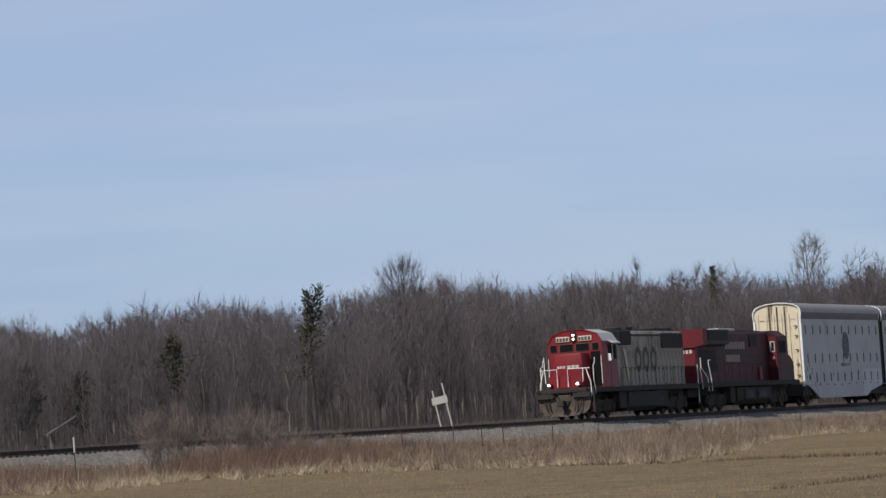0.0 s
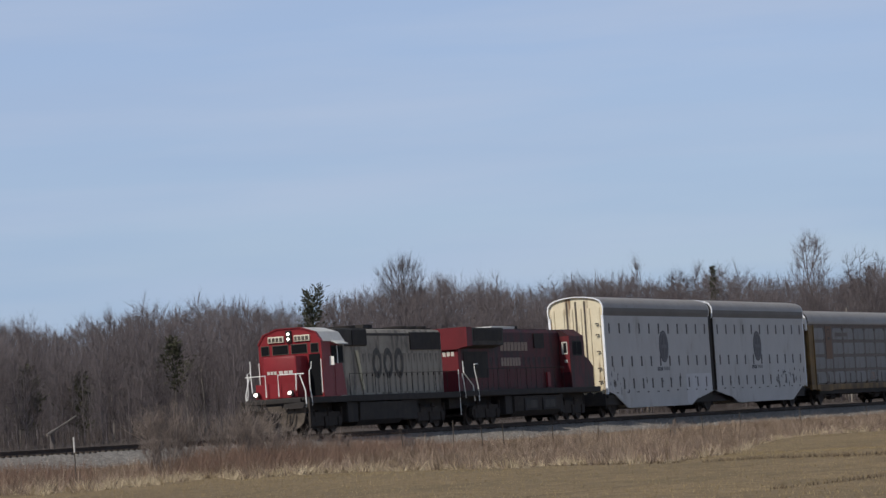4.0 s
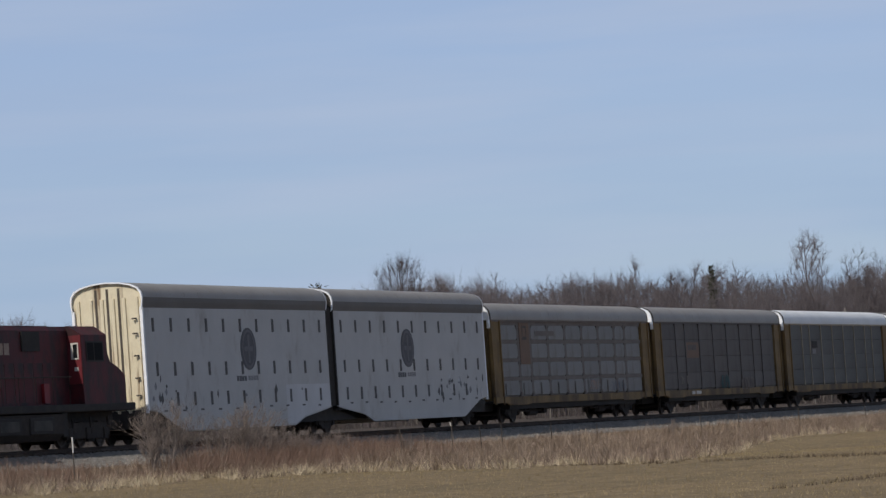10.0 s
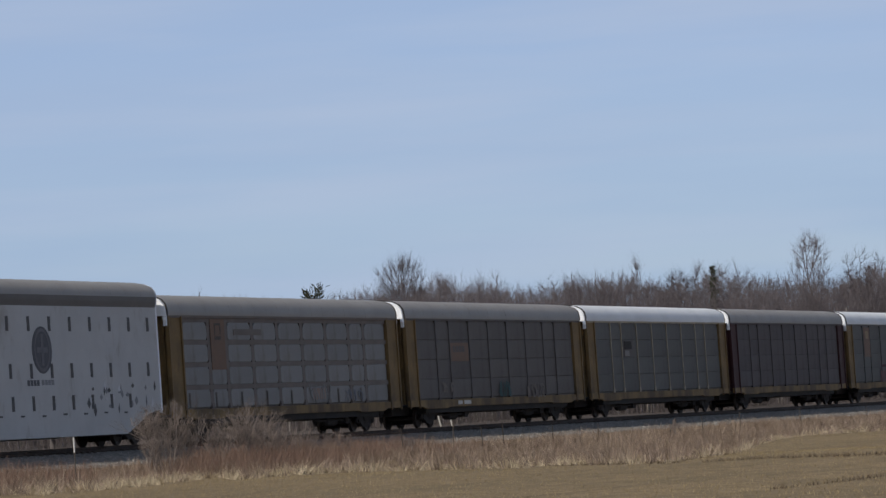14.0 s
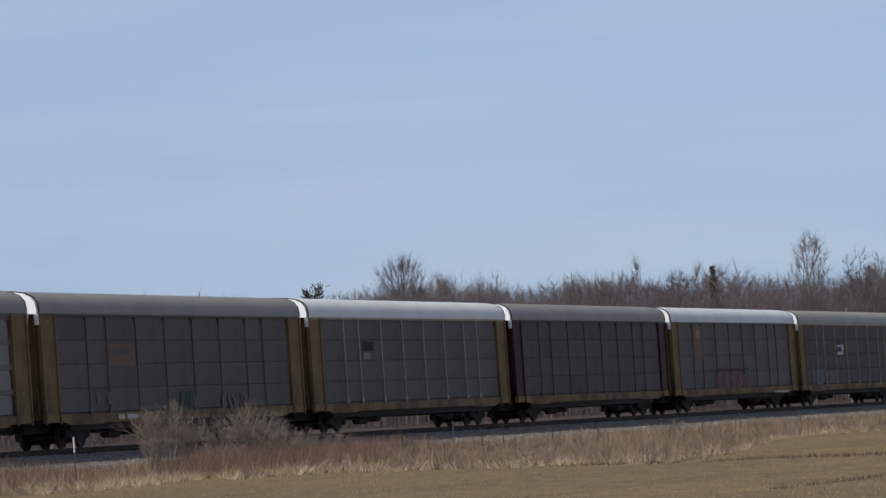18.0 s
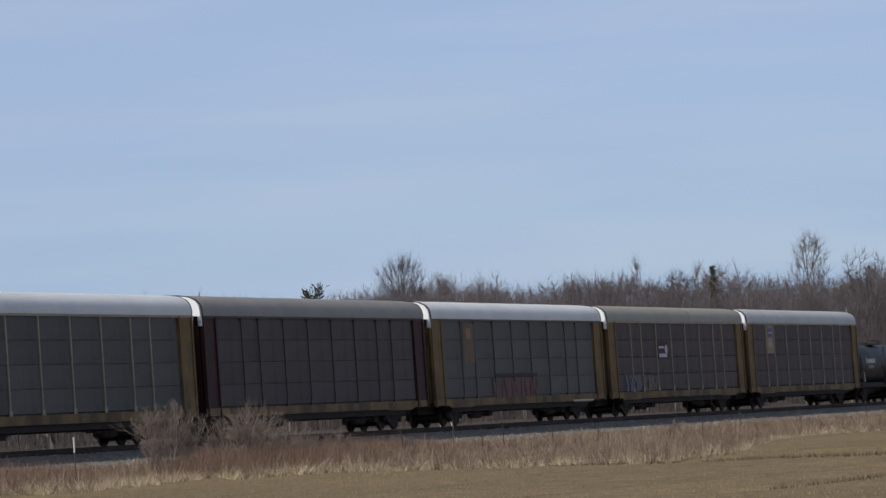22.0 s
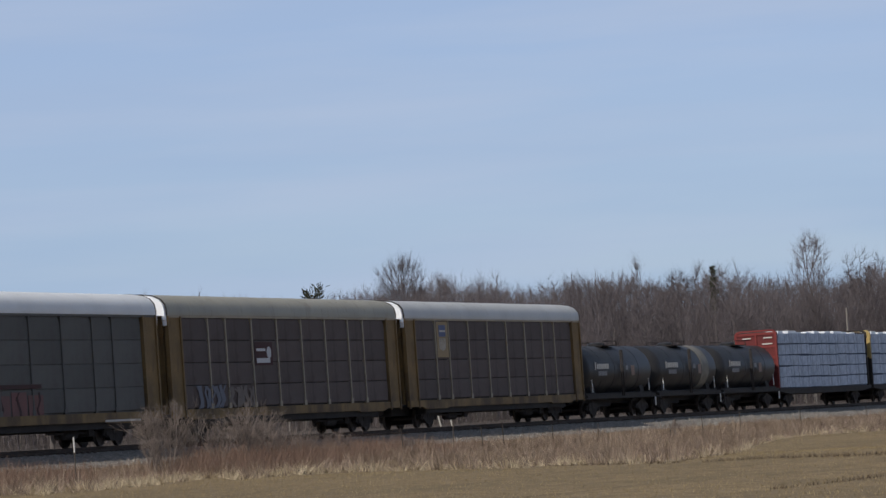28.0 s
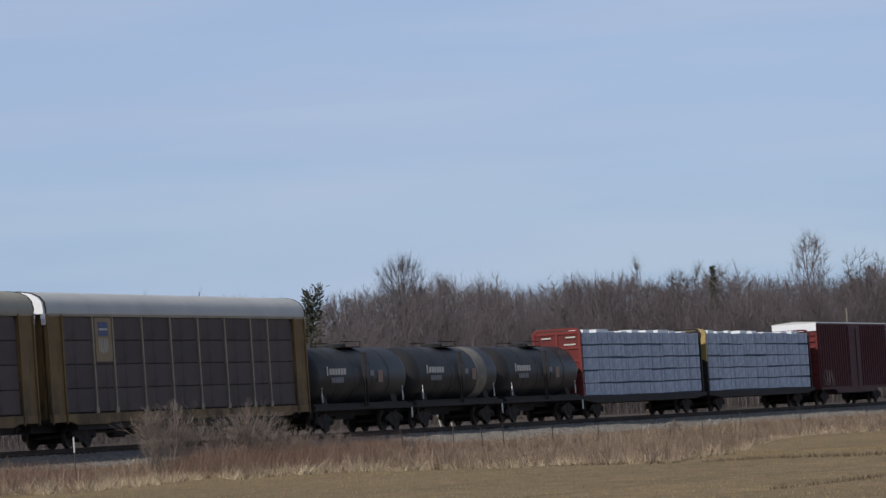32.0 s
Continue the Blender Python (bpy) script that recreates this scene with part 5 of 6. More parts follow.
# ---- tall white articulated car carrier: two bodies on three bogies ----
TALL_LINE = [(-1.53, 5.45), (-1.57, 5.68), (-1.585, 5.87), (-1.545, 6.09), (-1.4, 6.29), (-1.1, 6.43), (-0.6, 6.53), (0, 6.57), (0.6, 6.53), (1.1, 6.43), (1.4, 6.29), (1.545, 6.09), (1.585, 5.87), (1.57, 5.68), (1.53, 5.45)]


def tall_carrier(a, b, outer):
    """One body from a to b along the train; outer: which end (-1 front, 1 rear) has the coupler."""
    mid, half = (a + b) / 2, (b - a) / 2
    c = car("tall_autorack_wagon", "tall white articulated car-carrier wagon with a grey roof", "railway wagon", mid, "bodies of the white articulated wagon")
    out, inn = (-half, half) if outer < 0 else (half, -half)
    s = 1 if outer > 0 else -1
    badge = -0.8 * s

    def side_shape():
        line = [(-half, 1.35), (-half + 1.2, 1.2), (-half + 3.6, 0.42), (half - 4.6, 0.42), (half - 3.4, 0.75), (half - 1.6, 0.95), (half, 1.15), (half, 5.5), (-half, 5.5)]
        if outer > 0:
            line = [(-x, z) for x, z in line][::-1]
        return Shape().prism(line, "y", -0.03, 0.03)

    for side in (-1, 1):
        part("side_wall", side_shape, WHITE_SIDE, c, at=pose(0, side * 1.5, 0), key=("tall_side", outer))
        for z, lead in ((4.48, 0.95), (2.68, 1.15), (1.45, 1.3)):
            n = 11
            for i in range(n):
                x = -half + lead + (2 * half - 2 * lead) * i / (n - 1)
                if z < 2 and abs(x - out) < 2.5:
                    continue
                part("slot", lambda: Shape().box(-0.11, 0.11, -0.02, 0.02, 0, 0.56), SLOT, c, at=pose(x, side * 1.525, z), key="slot")
        part("roundel", lambda: Shape().lathe("y", (0, 0, 0), [(-0.008, 0.9), (0.008, 0.9)], 36), ROUNDEL, c, "dark grey round emblem", at=pose(badge, side * 1.536, 3.76), key="roundel")
        part("roundel_bar", lambda: Shape().box(-0.12, 0.12, -0.006, 0.006, -0.6, 0.6).box(-0.5, 0.5, -0.006, 0.006, -0.1, 0.1), ROUNDEL_INNER, c,
             at=pose(badge, side * 1.548, 3.76), key="roundel_bar")
        part("roundel_ring", lambda: ring_shape(0.62, 0.72, 0.005), ROUNDEL_INNER, c, at=pose(badge, side * 1.547, 3.76), key="roundel_ring")
        bar_row(c, "reporting_mark", badge - 1.5, badge - 0.35, 2.40, 2.62, 4, ROUNDEL, side * 1.534 + 0.0025)
        bar_row(c, "reporting_mark", badge - 0.2, badge + 1.0, 2.42, 2.62, 4, GREYMARK, side * 1.534 + 0.0025)
    if outer < 0:
        part("patch", Shape().prism([(4.9, 0.5), (5.9, 0.5), (7.0, 0.82), (8.8, 1.02), (half - 0.1, 1.2), (half - 0.1, 2.2), (4.9, 2.2)], "y", -1.537, -1.53), PATCH, c, "brighter repainted patch")
    r = random.Random(outer + 5)
    for i in range(10):
        x = -half + 1.6 + 1.95 * i
        part("vent_slit", lambda: Shape().box(0, 0.34, -0.006, 0.006, 0, 0.07), SLOT, c, at=pose(x, -1.536, 1.24 + r.uniform(-0.03, 0.03)), key="vent_slit")
    # scraped and patched paint, thickest towards the outer end
    for i in range(26 if outer > 0 else 16):
        x = r.uniform(half - 7.5, half - 0.5) if outer > 0 else (r.uniform(-half + 0.4, -half + 4.0) if i < 8 else r.uniform(-half + 0.5, half - 1.0))
        z = r.uniform(1.35, 2.35) if outer > 0 else r.uniform(1.3, 2.9 if i < 8 else 2.1)
        w, t = r.uniform(0.06, 0.22), r.uniform(0.05, 0.3)
        part("scuff", Shape().prism([(x, z), (x + w * 0.7, z - t), (x + w * 1.6, z - t * 0.2), (x + w, z + t)], "y", -1.536 - 0.0004 * i, -1.53),
             r.choice((GREYMARK, GREYMARK, SLOT, PATCH)), c)
    part("floor", Shape().box(-half + 0.2, half - 0.2, -1.47, 1.47, 1.0, 1.15).box(-half + 0.3, half - 0.3, -0.4, 0.4, 0.6, 1.0), BLACK, c)
    part("roof", lambda: roof_shape(TALL_LINE[2:-2], 2 * half, 14), ROOF_GREY, c, "grey sheet roof", smooth=True)
    # The roof's lower curve gets its own strip, with the shading in its colour.
    for side in (-1, 1):
        low_line = [(-side * y, z) for y, z in TALL_LINE[:3]]
        part("roof_side", Shape().prism(low_line + [(y * 0.97, z) for y, z in low_line][::-1], "x", -half, half), ROOF_LOW_SHADE, c, "lower roof edge, darkened in place of shading")
    for k in (-1, 1):
        def end_shape():
            s2 = Shape().box(-0.05, 0.05, -1.46, 1.46, 1.2, 5.5).prism([(y * 0.97, z - 0.03) for y, z in TALL_LINE], "x", -0.05, 0.05)
            return s2
        tone = CREAM if k * s > 0 else BLACK
        part("end_wall", end_shape, tone, c, "cream end wall with rust streaks" if k * s > 0 else "black inner end wall", at=pose(k * (half - 0.12), 0, 0, 0, 0, 0), key="tall_end")
        for y in (-1.32, -0.75, -0.25, 0.25, 0.75, 1.32):
            part("door_rib", lambda: Shape().box(-0.05, 0.05, -0.07, 0.07, 1.25, 5.9), tone, c, at=pose(k * (half - 0.05), y * 0.97, 0), key="tall_rib")
        for y in (-0.5, 0.0, 0.5):
            part("door_gap", lambda: Shape().box(-0.01, 0.01, -0.05, 0.05, 1.3, 6.3), MARK_DARK, c, at=pose(k * (half - 0.062), y, 0), key="tall_gap")
        part("end_rim", lambda: Shape().prism(TALL_LINE + [(y * 0.965, z - 0.05) for y, z in TALL_LINE][::-1], "x", -0.06, 0.06), ROOF_END, c, "white roof rim", at=pose(k * (half + 0.02), 0, 0), key="tall_rim")
        for side in (-1, 1):
            part("corner_post", lambda: Shape().box(-0.06, 0.06, -0.06, 0.06, 1.2, 5.48), ROOF_END if k * s > 0 else BLACK, c, at=pose(k * (half - 0.0), side * 1.49, 0), key="tall_corner")
    for z in (1.9, 2.6, 3.5, 4.4, 5.0):
        part("bracket", lambda: Shape().box(-0.06, 0.06, -0.09, 0.09, 0, 0.06), MARK_DARK, c, at=pose(out * 1.008, -1.18, z), key="end_bracket")
    bogie(c, out * 0.80)
    if outer < 0:
        bogie(c, half + 0.3)
        part("articulation", Shape().prism([(half - 3.6, 0.55), (half - 1.2, 1.0), (half - 0.3, 1.5), (half + 0.9, 1.5), (half + 1.8, 1.0), (half + 4.2, 0.55)], "y", -1.2, 1.2), BLACK, c, "black articulated joint")
    part("bellows", Shape().box(inn - 0.02, inn - s * 0.43, -1.46, 1.46, 1.2, 5.6), BLACK, c, "black bellows between the bodies")
    part("end_step", Shape().prism([(out, 0.62), (out - s * 3.5, 0.62), (out - s * 1.2, 1.2), (out, 1.35)] if s > 0 else [(out, 0.62), (out, 1.35), (out + 1.2, 1.2), (out + 3.5, 0.62)], "y", -1.35, 1.35), BLACK, c)
    coupler(c, out - s * 0.1, s)
    return c


tall_carrier(99.95, 120.78, -1)
tall_carrier(121.62, 142.65, 1)

# ---- red-fronted diesel locomotive ----


def handrail(parent, points, mat=None, r=0.022, label=""):
    return part("handrail", Shape().tube(points, r, 6), mat or RAILING, parent, label)


def leading_locomotive(middle):
    c = car("diesel_locomotive", "leading diesel locomotive with red cab and dirty grey hood", "locomotive", middle)
    part("frame", Shape().soft_box(-10.0, 11.0, -1.48, 1.48, 1.38, 1.64, 0.03).box(-9.6, 10.6, -0.6, 0.6, 0.85, 1.4), BLACK, c)
    part("fuel_tank", Shape().prism([(-1.4, 0.5), (-1.15, 0.28), (1.15, 0.28), (1.4, 0.5), (1.45, 1.3), (-1.45, 1.3)], "x", -3.0, 2.8), BLACK, c, smooth=False)
    for k in (-1, 1):
        part("air_reservoir", Shape().lathe("x", (0, k * 1.2, 1.25), [(-3.0, 0.1), (-2.9, 0.16), (0.6, 0.16), (0.7, 0.1)], 12), GREASE, c)
    for x0, x1 in ((-4.4, -3.05), (2.9, 5.0)):
        part("equipment_box", Shape().soft_box(x0, x1, -1.35, 1.35, 0.42, 1.36, 0.04), BLACK, c)
    bogie(c, -6.7, 0.508, 3.4, 3, True)
    bogie(c, 7.4, 0.508, 3.4, 3, True)
    # pilot, plough and steps
    for k in (-1, 1):
        part("pilot", Shape().prism([(k * 0.32, 0.30), (k * 0.75, 0.22), (k * 1.12, 0.30), (k * 1.34, 0.52), (k * 1.44, 0.85), (k * 1.46, 1.2), (k * 0.32, 1.2)][::k], "x", -10.05, -9.9), PILOT, c, "dusty grey pilot plate")
        part("foot_board", Shape().prism([(k * 0.5, 1.22), (k * 0.62, 1.14), (k * 1.45, 1.14), (k * 1.52, 1.3), (k * 1.45, 1.42), (k * 0.6, 1.38)][::k], "x", -10.3, -9.95), BLACK, c, "black foot board")
    part("draft_plate", Shape().prism([(-0.32, 0.36), (0.32, 0.36), (0.36, 1.3), (-0.36, 1.3)], "x", -10.02, -9.88), PILOT, c, "dusty plate behind the coupler")
    part("coupler_pocket", Shape().prism([(-0.3, 0.98), (-0.1, 0.55), (0.12, 0.5), (0.3, 1.0)], "x", -10.12, -10.03).box(-10.0, -9.85, -1.46, 1.46, 1.3, 1.5), BLACK, c, "black coupler pocket")
    part("cut_lever", Shape().tube([(-10.14, 0.35, 1.25), (-10.14, 0.0, 0.6), (-10.14, -0.15, 0.32)], 0.05), BLACK, c)
    part("snow_plough", Shape().add([(-10.05, -0.8, 0.2), (-10.35, -0.15, 0.16), (-10.35, 0.15, 0.16), (-10.05, 0.8, 0.2), (-10.0, -0.8, 0.4), (-10.2, -0.3, 0.34), (-10.2, 0.3, 0.34), (-10.0, 0.8, 0.4)],
                                    [(0, 1, 5, 4), (1, 2, 6, 5), (2, 3, 7, 6), (4, 5, 6, 7), (0, 4, 7, 3), (0, 3, 2, 1)]), PILOT, c, "dusty plough blade")
    coupler(c, -10.1, -1)
    coupler(c, 10.9, 1)
    for y in (-1.0, -0.7, 0.85, 1.05):
        part("brake_hose", Shape().tube([(-10.1, y, 1.15), (-10.25, y, 0.95), (-10.28, y * 0.9, 0.55), (-10.2, y * 0.8, 0.4)], 0.035), BLACK, c)
    for side in (-1, 1):
        for k in range(4):
            part("step", Shape().box(-9.9, -9.3, side * 1.5 - 0.12, side * 1.5 + 0.1, 0.35 + 0.33 * k, 0.39 + 0.33 * k), GREASE, c)
        part("step_side", Shape().prism([(-9.95, 0.3), (-9.88, 0.3), (-9.88, 1.6), (-9.95, 1.6)], "y", side * 1.58 - 0.06, side * 1.58 + 0.03), GREASE, c)
    # nose
    part("nose", Shape().soft_box(-9.05, -6.6, -0.80, 0.80, 1.62, 3.52, 0.12), RED, c, "short red nose", smooth=True)
    part("anticlimber", Shape().soft_box(-10.15, -9.7, -1.3, 1.3, 1.40, 1.62, 0.04), BLACK, c, "black front edge of the deck")
    part("nose_panel", Shape().box(-9.75, -9.70, -0.92, 0.92, 1.66, 2.3), RED, c, "red panel below the nose")
    part("writing", Shape().add(*(lambda q: (q.v, q.f))(Shape().box(-9.072, -9.062, -0.60, -0.42, 2.72, 2.86).box(-9.072, -9.062, -0.38, -0.2, 2.72, 2.86).box(-9.072, -9.062, -0.14, 0.04, 2.72, 2.86)
         .box(-9.072, -9.062, 0.16, 0.28, 2.72, 2.86).box(-9.072, -9.062, 0.32, 0.44, 2.72, 2.86).box(-9.072, -9.062, 0.48, 0.6, 2.72, 2.86))), MARK_PALE, c, "white lettering bars")
    # cab
    cab_line = [(-1.5, 1.62), (1.5, 1.62), (1.5, 4.12), (1.22, 4.52), (0.55, 4.74), (-0.55, 4.74), (-1.22, 4.52), (-1.5, 4.12)]
    cab = part("cab", Shape().prism(cab_line, "x", -7.65, -5.5), RED, c, "red cab")
    part("cab_rear", Shape().prism(cab_line, "x", -5.5, -4.75), HOOD_GREY, c, "grey rear part of the cab")
    part("cab_stripe", Shape().prism([(-6.2, 1.66), (-4.78, 1.66), (-5.45, 4.1), (-6.0, 4.1)], "y", -1.515, -1.502), RED, cab, "slanting end of the red paint")
    roof_line = [(1.52, 4.10), (1.24, 4.54), (0.56, 4.77), (-0.56, 4.77), (-1.24, 4.54), (-1.52, 4.10)]
    part("cab_roof", Shape().prism(roof_line + [(y * 0.985, z - 0.025) for y, z in roof_line][::-1], "x", -7.5, -4.7), CAB_ROOF, cab, "pale cab roof")
    part("roof_front", Shape().prism([(y * 1.004, z + 0.006) for y, z in roof_line] + [(y * 0.97, z - 0.03) for y, z in roof_line][::-1], "x", -7.71, -7.45), RED, cab)
    part("sun_shade", Shape().prism([(-1.50, 4.08), (-1.50, 4.12), (-1.80, 3.98), (-1.80, 3.94)], "x", -6.4, -5.0), CAB_ROOF, cab, "pale awning over the side window")
    for y, w in ((-1.18, 0.17), (-0.45, 0.36), (0.45, 0.36), (1.18, 0.17)):
        win = part("window", Shape().soft_box(-7.68, -7.65, y - w - 0.03, y + w + 0.03, 3.60, 4.04, 0.012), MARK_DARK, cab, "dark-framed windscreen")
        part("pane", Shape().box(-7.686, -7.681, y - w, y + w, 3.63, 4.01), GLASS, win)
    for side in (-1, 1):
        win = part("side_window", Shape().box(-6.5, -5.0, side * 1.5 - 0.02, side * 1.5 + 0.02, 3.1, 3.9), BLACK, cab, "dark side window")
        part("pane", Shape().box(-6.45, -5.82, side * 1.523 - 0.003, side * 1.523 + 0.003, 3.16, 3.84), GLASS, win)
        part("pane", Shape().box(-5.72, -5.05, side * 1.523 - 0.003, side * 1.523 + 0.003, 3.16, 3.84), GLASS, win)
        part("window_edge", Shape().box(-5.81, -5.73, side * 1.53 - 0.01, side * 1.53 + 0.01, 3.1, 3.9), RAILING, win)
    part("cab_door", Shape().box(-7.68, -7.65, -1.42, -0.88, 1.68, 3.55), GLASS, cab, "dark cab door")
    part("door_window", Shape().box(-7.686, -7.68, -1.28, -1.0, 2.6, 3.15), GLASS, cab)
    part("headlight_box", Shape().soft_box(-7.79, -7.55, -0.13, 0.13, 4.12, 4.66, 0.03), BLACK, cab)
    for z in (4.28, 4.50):
        part("headlight", Shape().lathe("x", (-7.805, 0, z), [(-0.01, 0.055), (0.02, 0.055)], 14), LAMP, cab, "lit headlight")
    for side in (-1, 1):
        board = part("number_board", Shape().soft_box(-7.75, -7.6, side * 0.62 - 0.38, side * 0.62 + 0.38, 4.15, 4.43, 0.03), PLATE, cab, "cream number board")
        part("writing", Shape().add(*(lambda q: (q.v, q.f))(Shape().box(-7.758, -7.751, side * 0.62 - 0.32, side * 0.62 - 0.18, 4.19, 4.38).box(-7.758, -7.751, side * 0.62 - 0.14, side * 0.62 - 0.0, 4.19, 4.38)
             .box(-7.758, -7.751, side * 0.62 + 0.04, side * 0.62 + 0.18, 4.19, 4.38).box(-7.758, -7.751, side * 0.62 + 0.22, side * 0.62 + 0.34, 4.19, 4.38))), MARK_DARK, board)
        part("ditch_light", Shape().lathe("x", (-10.14, side * 0.8, 1.86), [(-0.03, 0.066), (0.1, 0.066)], 14), LAMP, c, "lit ditch light")
        part("light_housing", Shape().soft_box(-10.1, -9.85, side * 0.8 - 0.1, side * 0.8 + 0.1, 1.72, 1.97, 0.03), MARK_DARK, c)
    # hood
    hood_line = [(-0.92, 1.62), (0.92, 1.62), (0.92, 4.45), (0.8, 4.66), (0.5, 4.72), (-0.5, 4.72), (-0.8, 4.66), (-0.92, 4.45)]
    hood = part("hood", Shape().prism(hood_line, "x", -4.75, 10.2), HOOD_GREY, c, "long dirty grey hood")
    part("blower_duct", Shape().soft_box(-4.7, -0.4, -1.02, 1.02, 3.9, 4.70, 0.05), SOOT_PAINT, hood, "sooty blower duct")
    part("roof_edge", Shape().box(-0.38, 10.15, -0.94, -0.90, 4.38, 4.5).box(-0.38, 10.15, 0.90, 0.94, 4.38, 4.5), SOOT_PAINT, hood, "sooty edge of the roof")
    part("roof_walk", Shape().box(-4.7, 10.1, -0.55, 0.55, 4.725, 4.76), BLACK, hood, "sooty roof")
    for side in (-1, 1):
        part("intake_grille", Shape().box(-2.4, -0.5, side * 1.03 - 0.02, side * 1.03 + 0.02, 3.95, 4.62), BLACK, hood, "black intake grille")
        part("radiator_grille", Shape().box(5.7, 10.0, side * 0.94 - 0.04, side * 0.94 + 0.04, 3.72, 4.55), BLACK, hood, "black radiator grille")
        x = -1.2
        while x < 9.6:
            part("hood_door", lambda: Shape().box(0, 0.745, -0.006, 0.006, 1.75, 3.55), HOOD_GREY, hood, at=pose(x, side * 0.925, 0), key="hood_door")
            part("door_gap", lambda: Shape().box(0, 0.02, -0.004, 0.004, 1.75, 3.55), MARK_DARK, hood, at=pose(x + 0.752, side * 0.922, 0), key="hood_gap")
            part("latch", lambda: Shape().box(0.6, 0.66, -0.03, 0.03, 2.5, 2.62), GREASE, hood, at=pose(x, side * 0.94, 0), key="hood_latch")
            x += 0.78
        for x in (1.0, 2.5, 4.0):
            part("worn_oval", lambda: ring_shape(0.34, 0.62, 0.004), WORN_MARK, hood, "dark worn oval marking", at=pose(x, side * 0.939, 3.1), key="worn_oval")
        part("slanting_stripe", Shape().prism([(-1.9, 3.7), (-1.55, 3.7), (-0.9, 1.9), (-1.2, 1.9)], "y", side * 0.97 - 0.006, side * 0.97 + 0.006), STRIPE_CREAM, hood, "pale slanting stripe")
        rail = [(-4.2, side * 1.46, 2.62), (10.6, side * 1.46, 2.62)]
        handrail(c, rail, GREASE, 0.012)
        for k in range(10):
            handrail(c, [(-4.2 + 1.68 * k, side * 1.46, 1.6), (-4.2 + 1.68 * k, side * 1.46, 2.62)], GREASE, 0.013)
        part("side_sill", Shape().box(-9.8, 10.9, side * 1.5 - 0.02, side * 1.5 + 0.02, 1.36, 1.62), BLACK, c)
    for x in (6.2, 7.6, 9.0):
        part("roof_fan", Shape().lathe("z", (x, 0, 4.74), [(0, 0.62), (0.12, 0.62), (0.14, 0.5), (0.1, 0.15)], 20), BLACK, c)
    part("exhaust", Shape().soft_box(1.2, 2.4, -0.3, 0.3, 4.74, 4.95, 0.03), BLACK, c)
    part("dynamic_brake_fan", Shape().lathe("z", (-0.8, 0, 4.74), [(0, 0.6), (0.13, 0.6), (0.14, 0.45)], 20), BLACK, c)
    part("horn", Shape().lathe("x", (-5.2, 0.3, 4.9), [(-0.3, 0.09), (0.1, 0.04)], 8).box(-5.3, -5.1, 0.25, 0.35, 4.72, 4.9), GREASE, c)
    # front railings
    for side in (-1, 1):
        handrail(c, [(-9.3, side * 1.53, 1.25), (-9.3, side * 1.53, 1.6), (-9.3, side * 1.47, 2.0), (-9.3, side * 1.47, 2.8), (-9.0, side * 1.45, 2.9), (-8.9, side * 1.45, 3.2)], None, 0.026)
        handrail(c, [(-7.77, side * 1.48, 1.8), (-7.77, side * 1.48, 3.3)], None, 0.022)
        handrail(c, [(10.85, side * 1.5, 0.5), (10.85, side * 1.5, 2.7)])
    for side, post, inner, out in ((1, 1.03, 0.36, 1.32), (-1, 1.10, 0.24, 1.5)):
        handrail(c, [(-9.97, side * out * 0.98, 2.66), (-9.97, side * inner, 2.68), (-9.97, side * inner, 1.72)], None, 0.03)
        handrail(c, [(-9.98, side * post, 3.35 if side > 0 else 2.7), (-9.98, side * post, 2.62), (-9.98, side * (post - 0.03), 1.95)], None, 0.026)
        handrail(c, [(-9.97, side * out * 0.85, 2.62), (-9.97, side * out, 1.9), (-9.97, side * out, 1.2), (-9.97, side * (out - 0.12), 1.13), (-9.97, side * (out - 0.6), 1.2)], None, 0.03)
    part("mirror", Shape().soft_box(-6.95, -6.9, -1.8, -1.58, 3.0, 3.4, 0.02), RAILING, c)
    return c


leading_locomotive(64.7)

# ---- second locomotive, running cab last ----


